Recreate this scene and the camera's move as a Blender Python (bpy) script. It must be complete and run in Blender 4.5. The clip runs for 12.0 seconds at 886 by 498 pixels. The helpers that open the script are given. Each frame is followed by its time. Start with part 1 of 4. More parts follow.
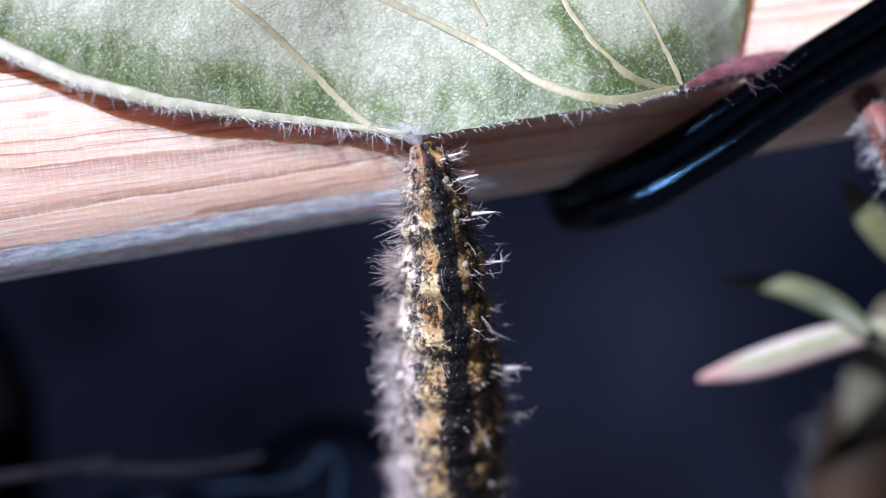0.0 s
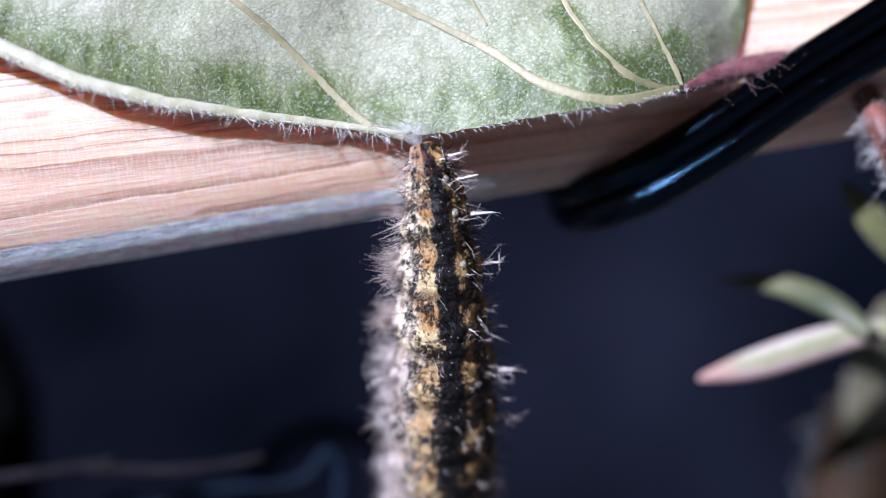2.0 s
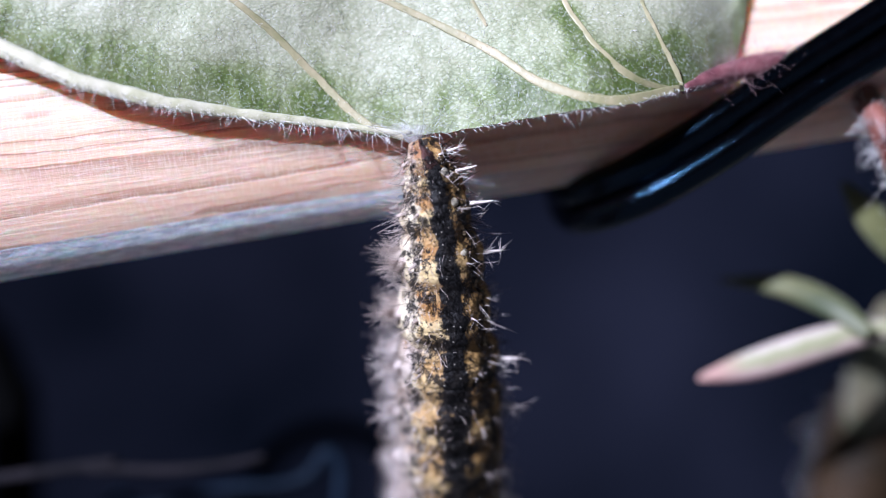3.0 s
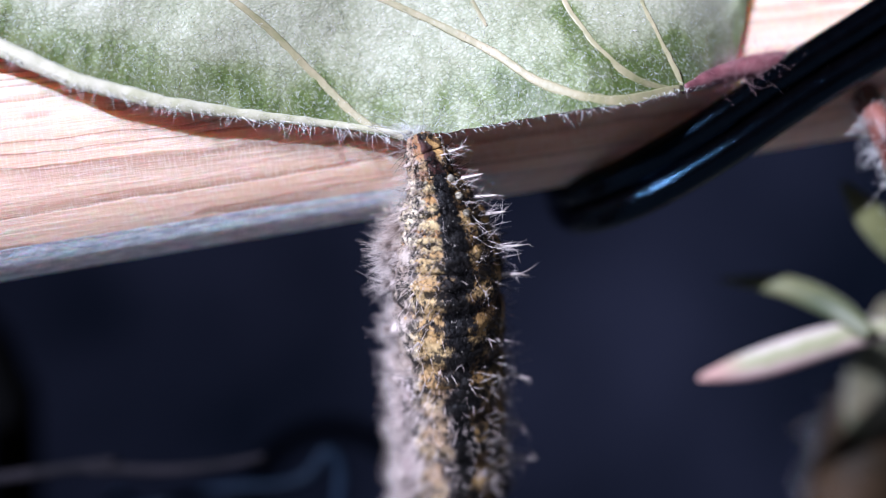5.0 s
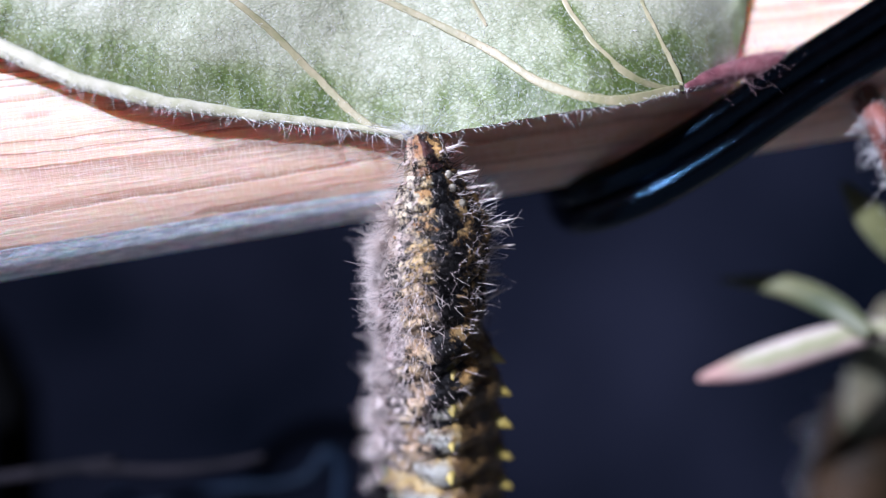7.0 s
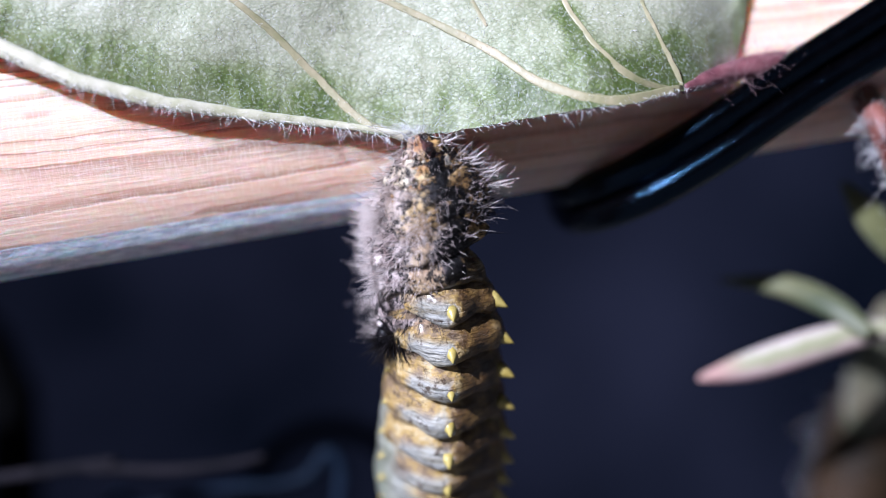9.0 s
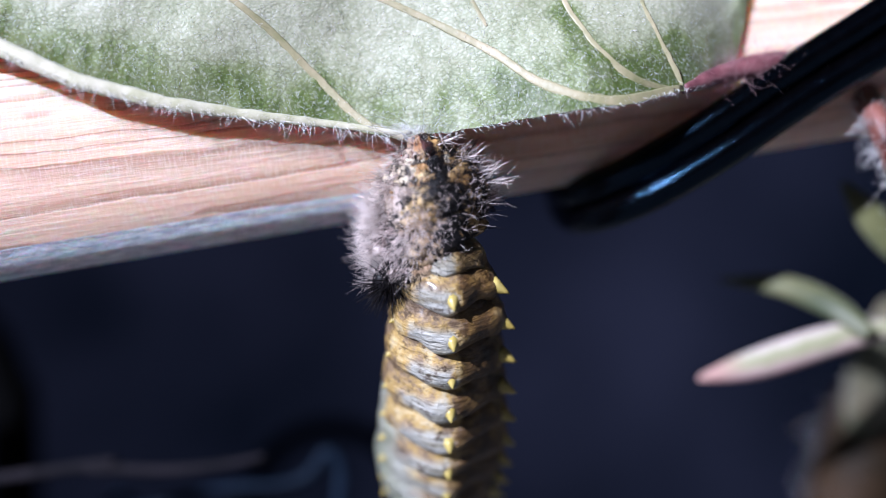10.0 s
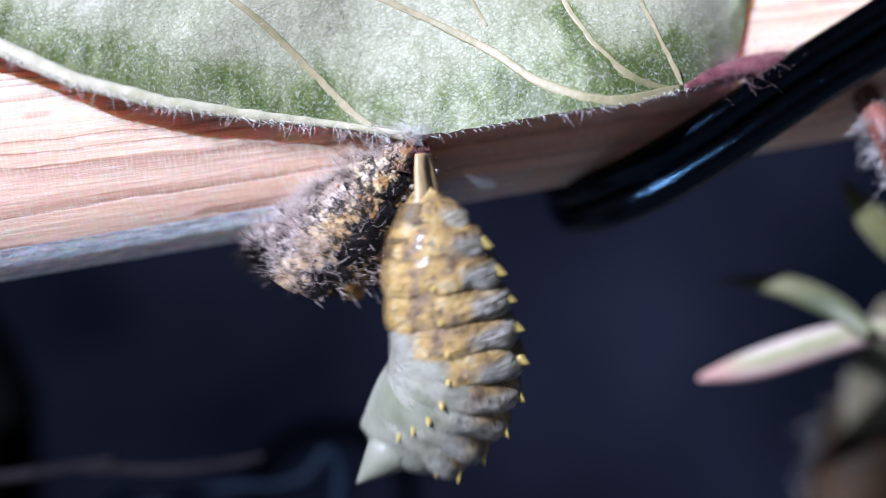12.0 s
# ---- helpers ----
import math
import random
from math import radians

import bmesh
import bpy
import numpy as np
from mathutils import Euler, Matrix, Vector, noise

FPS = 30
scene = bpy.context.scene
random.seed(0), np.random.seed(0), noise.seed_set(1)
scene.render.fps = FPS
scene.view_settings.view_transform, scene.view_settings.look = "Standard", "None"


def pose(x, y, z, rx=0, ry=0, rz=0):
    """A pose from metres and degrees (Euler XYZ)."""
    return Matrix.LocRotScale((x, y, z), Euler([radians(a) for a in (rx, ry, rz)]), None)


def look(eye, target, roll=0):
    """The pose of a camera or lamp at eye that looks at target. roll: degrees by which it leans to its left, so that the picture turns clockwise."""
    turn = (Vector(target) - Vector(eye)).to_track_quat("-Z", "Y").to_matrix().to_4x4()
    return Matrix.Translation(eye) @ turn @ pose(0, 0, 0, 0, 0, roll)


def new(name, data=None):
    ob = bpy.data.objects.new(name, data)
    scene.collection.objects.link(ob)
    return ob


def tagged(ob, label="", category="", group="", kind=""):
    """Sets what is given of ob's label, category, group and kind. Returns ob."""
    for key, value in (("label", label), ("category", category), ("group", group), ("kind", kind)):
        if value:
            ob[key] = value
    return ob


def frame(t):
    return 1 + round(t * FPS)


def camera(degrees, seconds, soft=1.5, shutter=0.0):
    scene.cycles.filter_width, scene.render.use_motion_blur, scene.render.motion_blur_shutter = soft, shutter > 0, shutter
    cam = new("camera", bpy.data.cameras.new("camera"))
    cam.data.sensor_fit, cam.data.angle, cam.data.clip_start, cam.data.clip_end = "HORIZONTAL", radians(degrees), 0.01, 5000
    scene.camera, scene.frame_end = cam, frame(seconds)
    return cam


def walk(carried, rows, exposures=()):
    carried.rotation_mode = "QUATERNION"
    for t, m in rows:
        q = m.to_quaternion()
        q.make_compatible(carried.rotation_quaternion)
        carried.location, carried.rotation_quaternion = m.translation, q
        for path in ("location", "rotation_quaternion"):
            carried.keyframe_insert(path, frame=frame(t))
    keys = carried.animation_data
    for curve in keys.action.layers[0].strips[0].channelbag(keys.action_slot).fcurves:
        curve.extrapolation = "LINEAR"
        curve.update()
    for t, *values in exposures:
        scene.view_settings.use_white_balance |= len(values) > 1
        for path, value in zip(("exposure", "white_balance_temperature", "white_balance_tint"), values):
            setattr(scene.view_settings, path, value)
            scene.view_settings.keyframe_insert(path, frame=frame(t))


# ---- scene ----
# All shapes below are written in millimetres; MM turns them into metres.
MM = 0.001

# ---- camera: held still on a small stand, 67 mm from its subject ----
cam = camera(40, 12.0, soft=1.0, shutter=0.7)
cam.data.dof.use_dof = True
cam.data.dof.focus_distance = 0.0676
cam.data.dof.aperture_fstop = 9.3
walk(cam, [(0.0, look((0, -0.0673, 0.060), (0, 0, 0.060))), (12.0, look((0, -0.0673, 0.060), (0, 0, 0.060)))],
     exposures=[(0.0, 0.83, 5100, 21), (12.0, 0.83, 5100, 21)])

# ---- light: low clear sun from the left, a little in front, and blue sky ----
SUN_TO = Vector((-0.56, -0.71, 0.42)).normalized()
world = bpy.data.worlds.new("sky")
scene.world = world
world.use_nodes = True
sky = world.node_tree.nodes.new("ShaderNodeTexSky")
sky.sky_type = "NISHITA"
sky.sun_disc = False
sky.sun_elevation = math.asin(SUN_TO.z)
sky.sun_rotation = math.atan2(SUN_TO.x, SUN_TO.y)
world.node_tree.links.new(sky.outputs[0], world.node_tree.nodes["Background"].inputs[0])
world.node_tree.nodes["Background"].inputs[1].default_value = 0.0048
sun = new("sun", bpy.data.lights.new("sun", "SUN"))
sun.data.energy, sun.data.angle, sun.data.color = 5.0, radians(1.2), (1.0, 0.95, 0.89)
sun.matrix_world = look((-0.5, -0.3, 0.5), Vector((-0.5, -0.3, 0.5)) - SUN_TO)


# ---- materials ----
# ends of the rod, along which its grain runs
ROD_A, ROD_B = Vector((-446.0, -42.10, 5.96)), Vector((110.0, 18.62, 84.35))


class Paint:
    """A node material with a principled shader and short ways to wire textures."""

    def __init__(self, name, rough=0.6, spec=0.5, metal=0.0):
        self.m = bpy.data.materials.new(name)
        self.m.use_nodes = True
        self.t = self.m.node_tree
        self.b = self.t.nodes["Principled BSDF"]
        self.b.inputs["Roughness"].default_value = rough
        self.b.inputs["Specular IOR Level"].default_value = spec
        self.b.inputs["Metallic"].default_value = metal
        self.co = self.t.nodes.new("ShaderNodeTexCoord").outputs["Object"]

    def wire(self, a, b):
        self.t.links.new(a, b)

    def put(self, socket, value):
        if isinstance(value, (int, float)):
            socket.default_value = value
        elif isinstance(value, tuple):
            socket.default_value = (*value, 1.0)[:len(socket.default_value)]
        else:
            self.wire(value, socket)

    def stretch(self, sx, sy, sz, co=None):
        n = self.t.nodes.new("ShaderNodeMapping")
        n.inputs["Scale"].default_value = (sx, sy, sz)
        self.wire(co or self.co, n.inputs["Vector"])
        return n.outputs[0]

    def noise(self, scale, detail=4.0, rough=0.55, co=None, warp=0.0):
        n = self.t.nodes.new("ShaderNodeTexNoise")
        n.inputs["Scale"].default_value = scale
        n.inputs["Detail"].default_value = detail
        n.inputs["Roughness"].default_value = rough
        n.inputs["Distortion"].default_value = warp
        self.wire(co or self.co, n.inputs["Vector"])
        return n.outputs["Fac"]

    def cells(self, scale, feature="DISTANCE_TO_EDGE", co=None):
        n = self.t.nodes.new("ShaderNodeTexVoronoi")
        n.feature = feature
        n.inputs["Scale"].default_value = scale
        self.wire(co or self.co, n.inputs["Vector"])
        return n.outputs["Distance"]

    def lit_underside(self, grain):
        """1 on the grey underside of a lying rod, where sky light is painted in, 0 elsewhere, by the way its surface
        faces.
        """
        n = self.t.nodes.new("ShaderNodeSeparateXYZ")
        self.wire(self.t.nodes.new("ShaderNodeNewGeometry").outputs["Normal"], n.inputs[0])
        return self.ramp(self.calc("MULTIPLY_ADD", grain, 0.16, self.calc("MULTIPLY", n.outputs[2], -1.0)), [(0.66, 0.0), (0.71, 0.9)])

    def warped(self, by, scale, co=None):
        n = self.t.nodes.new("ShaderNodeTexNoise")
        n.inputs["Scale"].default_value = scale
        self.wire(self.co, n.inputs["Vector"])
        v = self.t.nodes.new("ShaderNodeVectorMath")
        v.operation = "MULTIPLY_ADD"
        self.wire(n.outputs["Color"], v.inputs[0])
        v.inputs[1].default_value = (by, by, by)
        self.wire(co or self.co, v.inputs[2])
        return v.outputs[0]

    def axis(self, i):
        n = self.t.nodes.new("ShaderNodeSeparateXYZ")
        self.wire(self.co, n.inputs[0])
        return n.outputs[i]

    def calc(self, op, a, b=0.0, c=0.0):
        n = self.t.nodes.new("ShaderNodeMath")
        n.operation = op
        for s, v in zip(n.inputs, (a, b, c)):
            self.put(s, v)
        return n.outputs[0]

    def ramp(self, fac, stops, ease="LINEAR"):
        n = self.t.nodes.new("ShaderNodeValToRGB")
        n.color_ramp.interpolation = ease
        e = n.color_ramp.elements
        while len(e) < len(stops):
            e.new(0.5)
        for k, (at, c) in zip(e, stops):
            k.position = at
            k.color = (c, c, c, 1) if isinstance(c, (int, float)) else (*c, 1)
        self.wire(fac, n.inputs[0])
        return n.outputs[0]

    def mix(self, fac, a, b, kind="MIX"):
        n = self.t.nodes.new("ShaderNodeMix")
        n.data_type, n.blend_type = "RGBA", kind
        self.put(n.inputs[0], fac)
        self.put(n.inputs[6], a)
        self.put(n.inputs[7], b)
        return n.outputs[2]

    def bump(self, height, strength=0.5, distance=0.0001):
        n = self.t.nodes.new("ShaderNodeBump")
        n.inputs["Strength"].default_value = strength
        n.inputs["Distance"].default_value = distance
        self.wire(height, n.inputs["Height"])
        self.wire(n.outputs[0], self.b.inputs["Normal"])

    def colour(self, c):
        self.put(self.b.inputs["Base Color"], c)
        return self

    def angle(self):
        """Turn round the piece's own upright axis, 0 at its front, as 0 to 1."""
        a = self.calc("ARCTAN2", self.axis(0), self.calc("MULTIPLY", self.axis(1), -1.0))
        return self.calc("MULTIPLY_ADD", a, 0.5 / math.pi, 0.5)

    def scattered(self):
        """The piece's own space, moved by chance from piece to piece."""
        v = self.t.nodes.new("ShaderNodeVectorMath")
        self.wire(self.co, v.inputs[0])
        self.wire(self.random(), v.inputs[1])
        return v.outputs[0]

    def random(self):
        return self.t.nodes.new("ShaderNodeObjectInfo").outputs["Random"]


def backdrop_paint():
    p = Paint("shaded_backdrop", 1.0, 0.0)
    n = p.t.nodes.new("ShaderNodeMapping")
    # offset sets where the background's lighter patches are painted
    n.inputs["Location"].default_value = (-0.081, 0.0, -0.022)
    p.wire(p.co, n.inputs["Vector"])
    p.colour(p.ramp(p.noise(19, 4, 0.6, n.outputs[0]), [(0.34, (0.0011, 0.0018, 0.0034)), (0.68, (0.0080, 0.0088, 0.0152))]))
    p.bump(p.noise(114, 3), 0.4, 0.0005)
    return p.m


def turn(deg):
    return deg / 360 + 0.5


def wood_paint():
    p = Paint("bare_wood", 0.45, 0.25)
    n = p.t.nodes.new("ShaderNodeMapping")
    n.inputs["Rotation"].default_value = (ROD_B - ROD_A).rotation_difference(Vector((1, 0, 0))).to_euler()
    p.wire(p.co, n.inputs["Vector"])
    along = n.outputs[0]
    fine = p.noise(1.0, 6, 0.75, p.stretch(40, 3600, 3600, along))
    broad = p.noise(1.0, 3, 0.5, p.stretch(4, 420, 420, along))
    flecks = p.noise(1.0, 3, 0.6, p.stretch(420, 5200, 5200, along))
    rings = p.noise(1.0, 1, 0.4, p.stretch(3.2, 330, 330, p.warped(0.0005, 260, along)), 0.04)
    lines = p.ramp(rings, [(0.36, 0.0), (0.40, 0.9), (0.405, 0.0), (0.45, 0.0), (0.49, 1.0), (0.495, 0.0), (0.54, 0.0), (0.57, 0.8), (0.575, 0.0), (0.62, 0.0), (0.66, 0.8), (0.665, 0.0)])
    c = p.ramp(broad, [(0.3, (0.72, 0.45, 0.30)), (0.5, (0.82, 0.58, 0.43)), (0.72, (0.88, 0.70, 0.56))])
    c = p.mix(0.36, c, p.ramp(fine, [(0.32, (0.50, 0.36, 0.28)), (0.6, (1.0, 0.98, 0.96))]), "MULTIPLY")
    c = p.mix(p.calc("MULTIPLY", lines, 0.68), c, (0.31, 0.165, 0.11))
    c = p.mix(p.ramp(flecks, [(0.58, 0.0), (0.68, 0.45)]), c, (0.86, 0.74, 0.66))
    p.b.inputs["Subsurface Weight"].default_value = 0.7
    p.b.inputs["Subsurface Radius"].default_value = (1.0, 0.36, 0.18)
    p.b.inputs["Subsurface Scale"].default_value = 0.0036
    c = p.mix(p.ramp(p.noise(1.0, 3, 0.6, p.stretch(6000, 1500, 1500, along)), [(0.46, 0.0), (0.64, 0.2)]), c, (0.92, 0.82, 0.74))
    # bluish sky light painted along the underside, fading out towards the shaded right
    grey = p.calc("MULTIPLY", p.lit_underside(fine), p.ramp(p.calc("MULTIPLY_ADD", p.axis(0), 50.0, 0.5 + 50.0 * ROD_A.x * MM), [(0.45, 1.0), (0.78, 0.1)]))
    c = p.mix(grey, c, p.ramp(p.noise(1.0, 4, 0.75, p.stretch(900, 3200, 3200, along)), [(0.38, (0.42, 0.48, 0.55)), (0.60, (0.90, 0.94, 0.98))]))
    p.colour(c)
    p.put(p.b.inputs["Roughness"], p.calc("MULTIPLY_ADD", grey, -0.2, 0.48))
    p.bump(p.calc("ADD", fine, p.calc("MULTIPLY_ADD", lines, -0.7, p.calc("MULTIPLY_ADD", p.noise(5200, 3), p.calc("MULTIPLY", grey, 1.6), p.calc("MULTIPLY", flecks, 0.8)))), 0.75, 0.00014)
    return p.m


def leaf_paint():
    p = Paint("leaf_underside", 0.5, 0.4)
    net = p.cells(3500, co=p.stretch(0.85, 1.0, 1.25, p.warped(0.00024, 1800)))
    big = p.calc("MULTIPLY_ADD", p.noise(160, 4), 0.65, 0.19)
    down = p.t.nodes.new("ShaderNodeAttribute")
    down.attribute_name = "down"
    big = p.calc("MULTIPLY_ADD", p.calc("SUBTRACT", down.outputs["Fac"], 0.5), 0.42, big)
    block = p.calc("SUBTRACT", p.noise(1.0, 3, 0.6, p.stretch(520, 30, 130)), 0.5)
    big = p.calc("MULTIPLY_ADD", p.calc("MULTIPLY", block, p.calc("SUBTRACT", 1.3, down.outputs["Fac"])), 0.34, big)
    c = p.ramp(big, [(0.26, (0.08, 0.13, 0.018)), (0.40, (0.18, 0.24, 0.072)), (0.52, (0.36, 0.395, 0.235)), (0.72, (0.49, 0.505, 0.36))])
    gaps = p.calc("MULTIPLY", p.ramp(net, [(0.0, 0.95), (0.10, 0.6), (0.26, 0.0)]), p.calc("MULTIPLY", p.ramp(p.noise(900, 3, 0.6), [(0.36, 0.3), (0.62, 1.0)]), p.ramp(down.outputs["Fac"], [(0.35, 1.0), (0.9, 0.4)])))
    c = p.mix(gaps, c, p.ramp(big, [(0.3, (0.03, 0.06, 0.008)), (0.7, (0.15, 0.20, 0.085))]))
    c = p.mix(p.ramp(p.noise(2600, 3, 0.6), [(0.58, 0.0), (0.72, 0.25)]), c, (0.58, 0.57, 0.45))
    felt = p.noise(5200, 4, 0.75)
    c = p.mix(p.ramp(felt, [(0.36, 0.28), (0.50, 0.0)]), c, (0.085, 0.125, 0.035))
    c = p.mix(p.ramp(felt, [(0.52, 0.0), (0.66, 0.45)]), c, (0.68, 0.67, 0.57))
    c = p.mix(p.ramp(p.noise(420, 3, 0.6), [(0.46, 0.0), (0.68, 0.14)]), c, (0.56, 0.55, 0.42))
    p.colour(c)
    p.b.inputs["Sheen Weight"].default_value = 0.25
    thin = p.t.nodes.new("ShaderNodeBsdfTranslucent")
    thin.inputs["Color"].default_value = (0.85, 0.44, 0.14, 1)
    both = p.t.nodes.new("ShaderNodeMixShader")
    both.inputs[0].default_value = 0.22
    p.wire(p.b.outputs[0], both.inputs[1])
    p.wire(thin.outputs[0], both.inputs[2])
    p.wire(both.outputs[0], p.t.nodes["Material Output"].inputs["Surface"])
    p.bump(p.calc("MULTIPLY_ADD", p.noise(900, 3), 0.6, p.ramp(net, [(0.0, 0.0), (0.4, 1.0)])), 0.28, 0.00006)
    return p.m


def plain_paint(name, a, b, scale, rough=0.55, spec=0.4, relief=0.3, depth=0.00005, sheen=0.0):
    p = Paint(name, rough, spec)
    n = p.noise(scale, 5, 0.6)
    p.colour(p.ramp(n, [(0.32, a), (0.68, b)]))
    p.b.inputs["Sheen Weight"].default_value = sheen
    p.bump(p.noise(scale * 6, 3), relief, depth)
    return p.m


def skin_paint(name, red=False, dull=0.0):
    """Warty striped skin, painted in the resting body's space; the beat runs from 0 to 1 within each segment."""
    p = Paint(name, 0.5, 0.2)
    rest = p.t.nodes.new("ShaderNodeAttribute")
    rest.attribute_name = "rest"
    p.co = rest.outputs["Vector"]
    part_of = p.t.nodes.new("ShaderNodeAttribute")
    part_of.attribute_name = "beat"
    wander = p.calc("SUBTRACT", p.noise(650, 6, 0.7), 0.5)
    a = p.calc("MULTIPLY_ADD", wander, 0.21, p.angle())
    beat = p.calc("FRACT", p.calc("MULTIPLY_ADD", p.calc("SUBTRACT", p.noise(640, 4, 0.6), 0.5), 0.9, part_of.outputs["Fac"]))
    black, brown = (0.006, 0.0055, 0.006), (0.09, 0.05, 0.022)
    pale = p.ramp(beat, [(0.0, (0.40, 0.31, 0.20)), (0.3, (0.72, 0.63, 0.48)), (0.7, (0.66, 0.56, 0.37)), (1.0, (0.40, 0.31, 0.20))])
    stripe = p.ramp(beat, [(0.0, (0.42, 0.28, 0.12)), (0.12, (0.34, 0.17, 0.055)), (0.34, (0.40, 0.23, 0.085)), (0.46, (0.60, 0.46, 0.24)), (0.66, (0.60, 0.46, 0.23)), (0.82, (0.24, 0.15, 0.07)), (1.0, (0.36, 0.24, 0.11))])
    if dull:
        stripe = p.mix(0.6, stripe, (0.42, 0.28, 0.11))
    rim = p.ramp(beat, [(0.0, (0.28, 0.16, 0.055)), (0.3, (0.50, 0.31, 0.11)), (0.55, (0.46, 0.31, 0.13)), (0.82, (0.20, 0.115, 0.045)), (1.0, (0.28, 0.16, 0.055))])
    c = p.mix(p.ramp(a, [(turn(-135), 0.0), (turn(-100), 1.0)]), brown, pale)
    c = p.mix(p.ramp(a, [(turn(-50), 0.0), (turn(-44), 0.85), (turn(-40), 0.85), (turn(-36), 0.0)]), c, (0.05, 0.035, 0.02))
    c = p.mix(p.ramp(a, [(turn(-36), 0.0), (turn(-32), 1.0)]), c, stripe)
    c = p.mix(p.ramp(a, [(turn(-10), 0.0), (turn(-5), 1.0)]), c, black)
    c = p.mix(p.ramp(a, [(turn(23), 0.0), (turn(29), 1.0)]), c, rim)
    c = p.mix(p.ramp(a, [(turn(42), 0.0), (turn(48), 0.8), (turn(60), 0.8), (turn(66), 0.0), (turn(80), 0.0), (turn(100), 0.8)]), c, p.mix(p.ramp(a, [(turn(62), 0.0), (turn(70), 1.0)]), black, brown))
    if red:
        left = p.ramp(a, [(turn(-10), 0.45), (turn(20), 0.1)])
        c = p.mix(left, c, (0.20, 0.075, 0.06))
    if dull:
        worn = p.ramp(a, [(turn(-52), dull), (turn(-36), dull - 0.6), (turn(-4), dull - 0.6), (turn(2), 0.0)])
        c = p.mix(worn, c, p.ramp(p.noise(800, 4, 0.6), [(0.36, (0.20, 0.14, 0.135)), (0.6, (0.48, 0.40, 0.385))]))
    c = p.mix(p.ramp(p.noise(420, 4, 0.6), [(0.52, 0.0), (0.68, 0.5)]), c, (0.42, 0.35, 0.26), "MULTIPLY")
    c = p.mix(p.ramp(p.noise(1000, 6, 0.8), [(0.50, 0.0), (0.54, 0.95)]), c, (0.012, 0.010, 0.009))
    c = p.mix(p.ramp(p.cells(850, "F1"), [(0.14, 0.95), (0.18, 0.0)]), c, (0.010, 0.009, 0.009))
    c = p.mix(p.ramp(p.cells(2600, "F1"), [(0.09, 0.85), (0.13, 0.0)]), c, (0.50, 0.46, 0.40))
    p.colour(c)
    p.bump(p.calc("MULTIPLY_ADD", p.noise(900, 3, 0.6), 1.6, p.noise(3200, 4, 0.6)), 0.9, 0.00016)
    return p.m


def pupa_paint(name, crease_shade, pale=0.0, winged=None):
    """Mottled shell; winged is the angle up to which the smooth wing case covers the ring."""
    p = Paint(name, 0.45, 0.42)
    own = p.scattered()
    a = p.calc("ADD", p.angle(), p.calc("MULTIPLY", p.calc("SUBTRACT", p.noise(700, 5, 0.65, own), 0.5), 0.16))
    mottle = p.noise(760, 5, 0.65, own)
    c = p.ramp(mottle, [(0.30, (0.08, 0.045, 0.022)), (0.42, (0.24, 0.165, 0.09)), (0.52, (0.41, 0.27, 0.075)), (0.62, (0.50, 0.39, 0.20)), (0.74, (0.44, 0.40, 0.34))])
    # the sky's sheen, painted as a pale grey zone low on each ring's front
    grey = p.ramp(p.noise(1.0, 4, 0.6, p.stretch(500, 500, 2600, own)), [(0.34, (0.12, 0.115, 0.085)), (0.50, (0.34, 0.345, 0.305)), (0.68, (0.46, 0.465, 0.43))])
    low = p.ramp(p.calc("MULTIPLY_ADD", p.axis(2), -420.0, p.calc("MULTIPLY_ADD", mottle, 0.5, 0.25)), [(0.36, 0.0), (0.56, 1.0)])
    sheen_face = p.ramp(a, [(turn(-24), 0.0), (turn(-8), 0.85), (turn(26), 0.85), (turn(33), 0.0)])
    c = p.mix(p.calc("MULTIPLY", low, sheen_face), c, grey)
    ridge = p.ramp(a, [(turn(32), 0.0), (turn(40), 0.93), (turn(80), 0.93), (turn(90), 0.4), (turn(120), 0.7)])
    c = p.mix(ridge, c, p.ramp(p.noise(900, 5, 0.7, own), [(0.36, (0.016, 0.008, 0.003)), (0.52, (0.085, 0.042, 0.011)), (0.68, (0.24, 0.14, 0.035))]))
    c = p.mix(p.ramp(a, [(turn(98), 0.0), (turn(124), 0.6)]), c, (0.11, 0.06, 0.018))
    c = p.mix(p.ramp(p.noise(1300, 5, 0.75, own), [(0.55, 0.0), (0.63, 0.85)]), c, (0.05, 0.026, 0.009))
    if pale:
        c = p.mix(pale, c, p.ramp(p.noise(700, 5, 0.7, own), [(0.35, (0.34, 0.33, 0.27)), (0.5, (0.42, 0.32, 0.13)), (0.65, (0.22, 0.14, 0.05))]))
    # crease shade painted over the brown membrane at each ring's top
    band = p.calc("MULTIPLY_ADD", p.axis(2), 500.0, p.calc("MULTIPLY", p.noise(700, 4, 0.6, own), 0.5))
    if crease_shade:
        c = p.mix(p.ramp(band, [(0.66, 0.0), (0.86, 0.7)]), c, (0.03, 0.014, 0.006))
    if winged is not None:
        case = p.ramp(p.noise(300, 4, 0.6, own), [(0.32, (0.15, 0.165, 0.10)), (0.46, (0.26, 0.265, 0.205)), (0.60, (0.33, 0.33, 0.285))])
        c = p.mix(p.ramp(a, [(turn(winged - 9), 0.95), (turn(winged + 5), 0.0)]), c, case)
    p.colour(c)
    p.b.inputs["Coat Weight"].default_value = 0.35
    p.b.inputs["Coat Roughness"].default_value = 0.22
    p.bump(p.calc("MULTIPLY_ADD", p.noise(1400, 5, 0.7, own), 1.0, p.noise(1.0, 4, 0.6, p.stretch(600, 600, 4200, own))), 1.0, 0.00024)
    return p.m


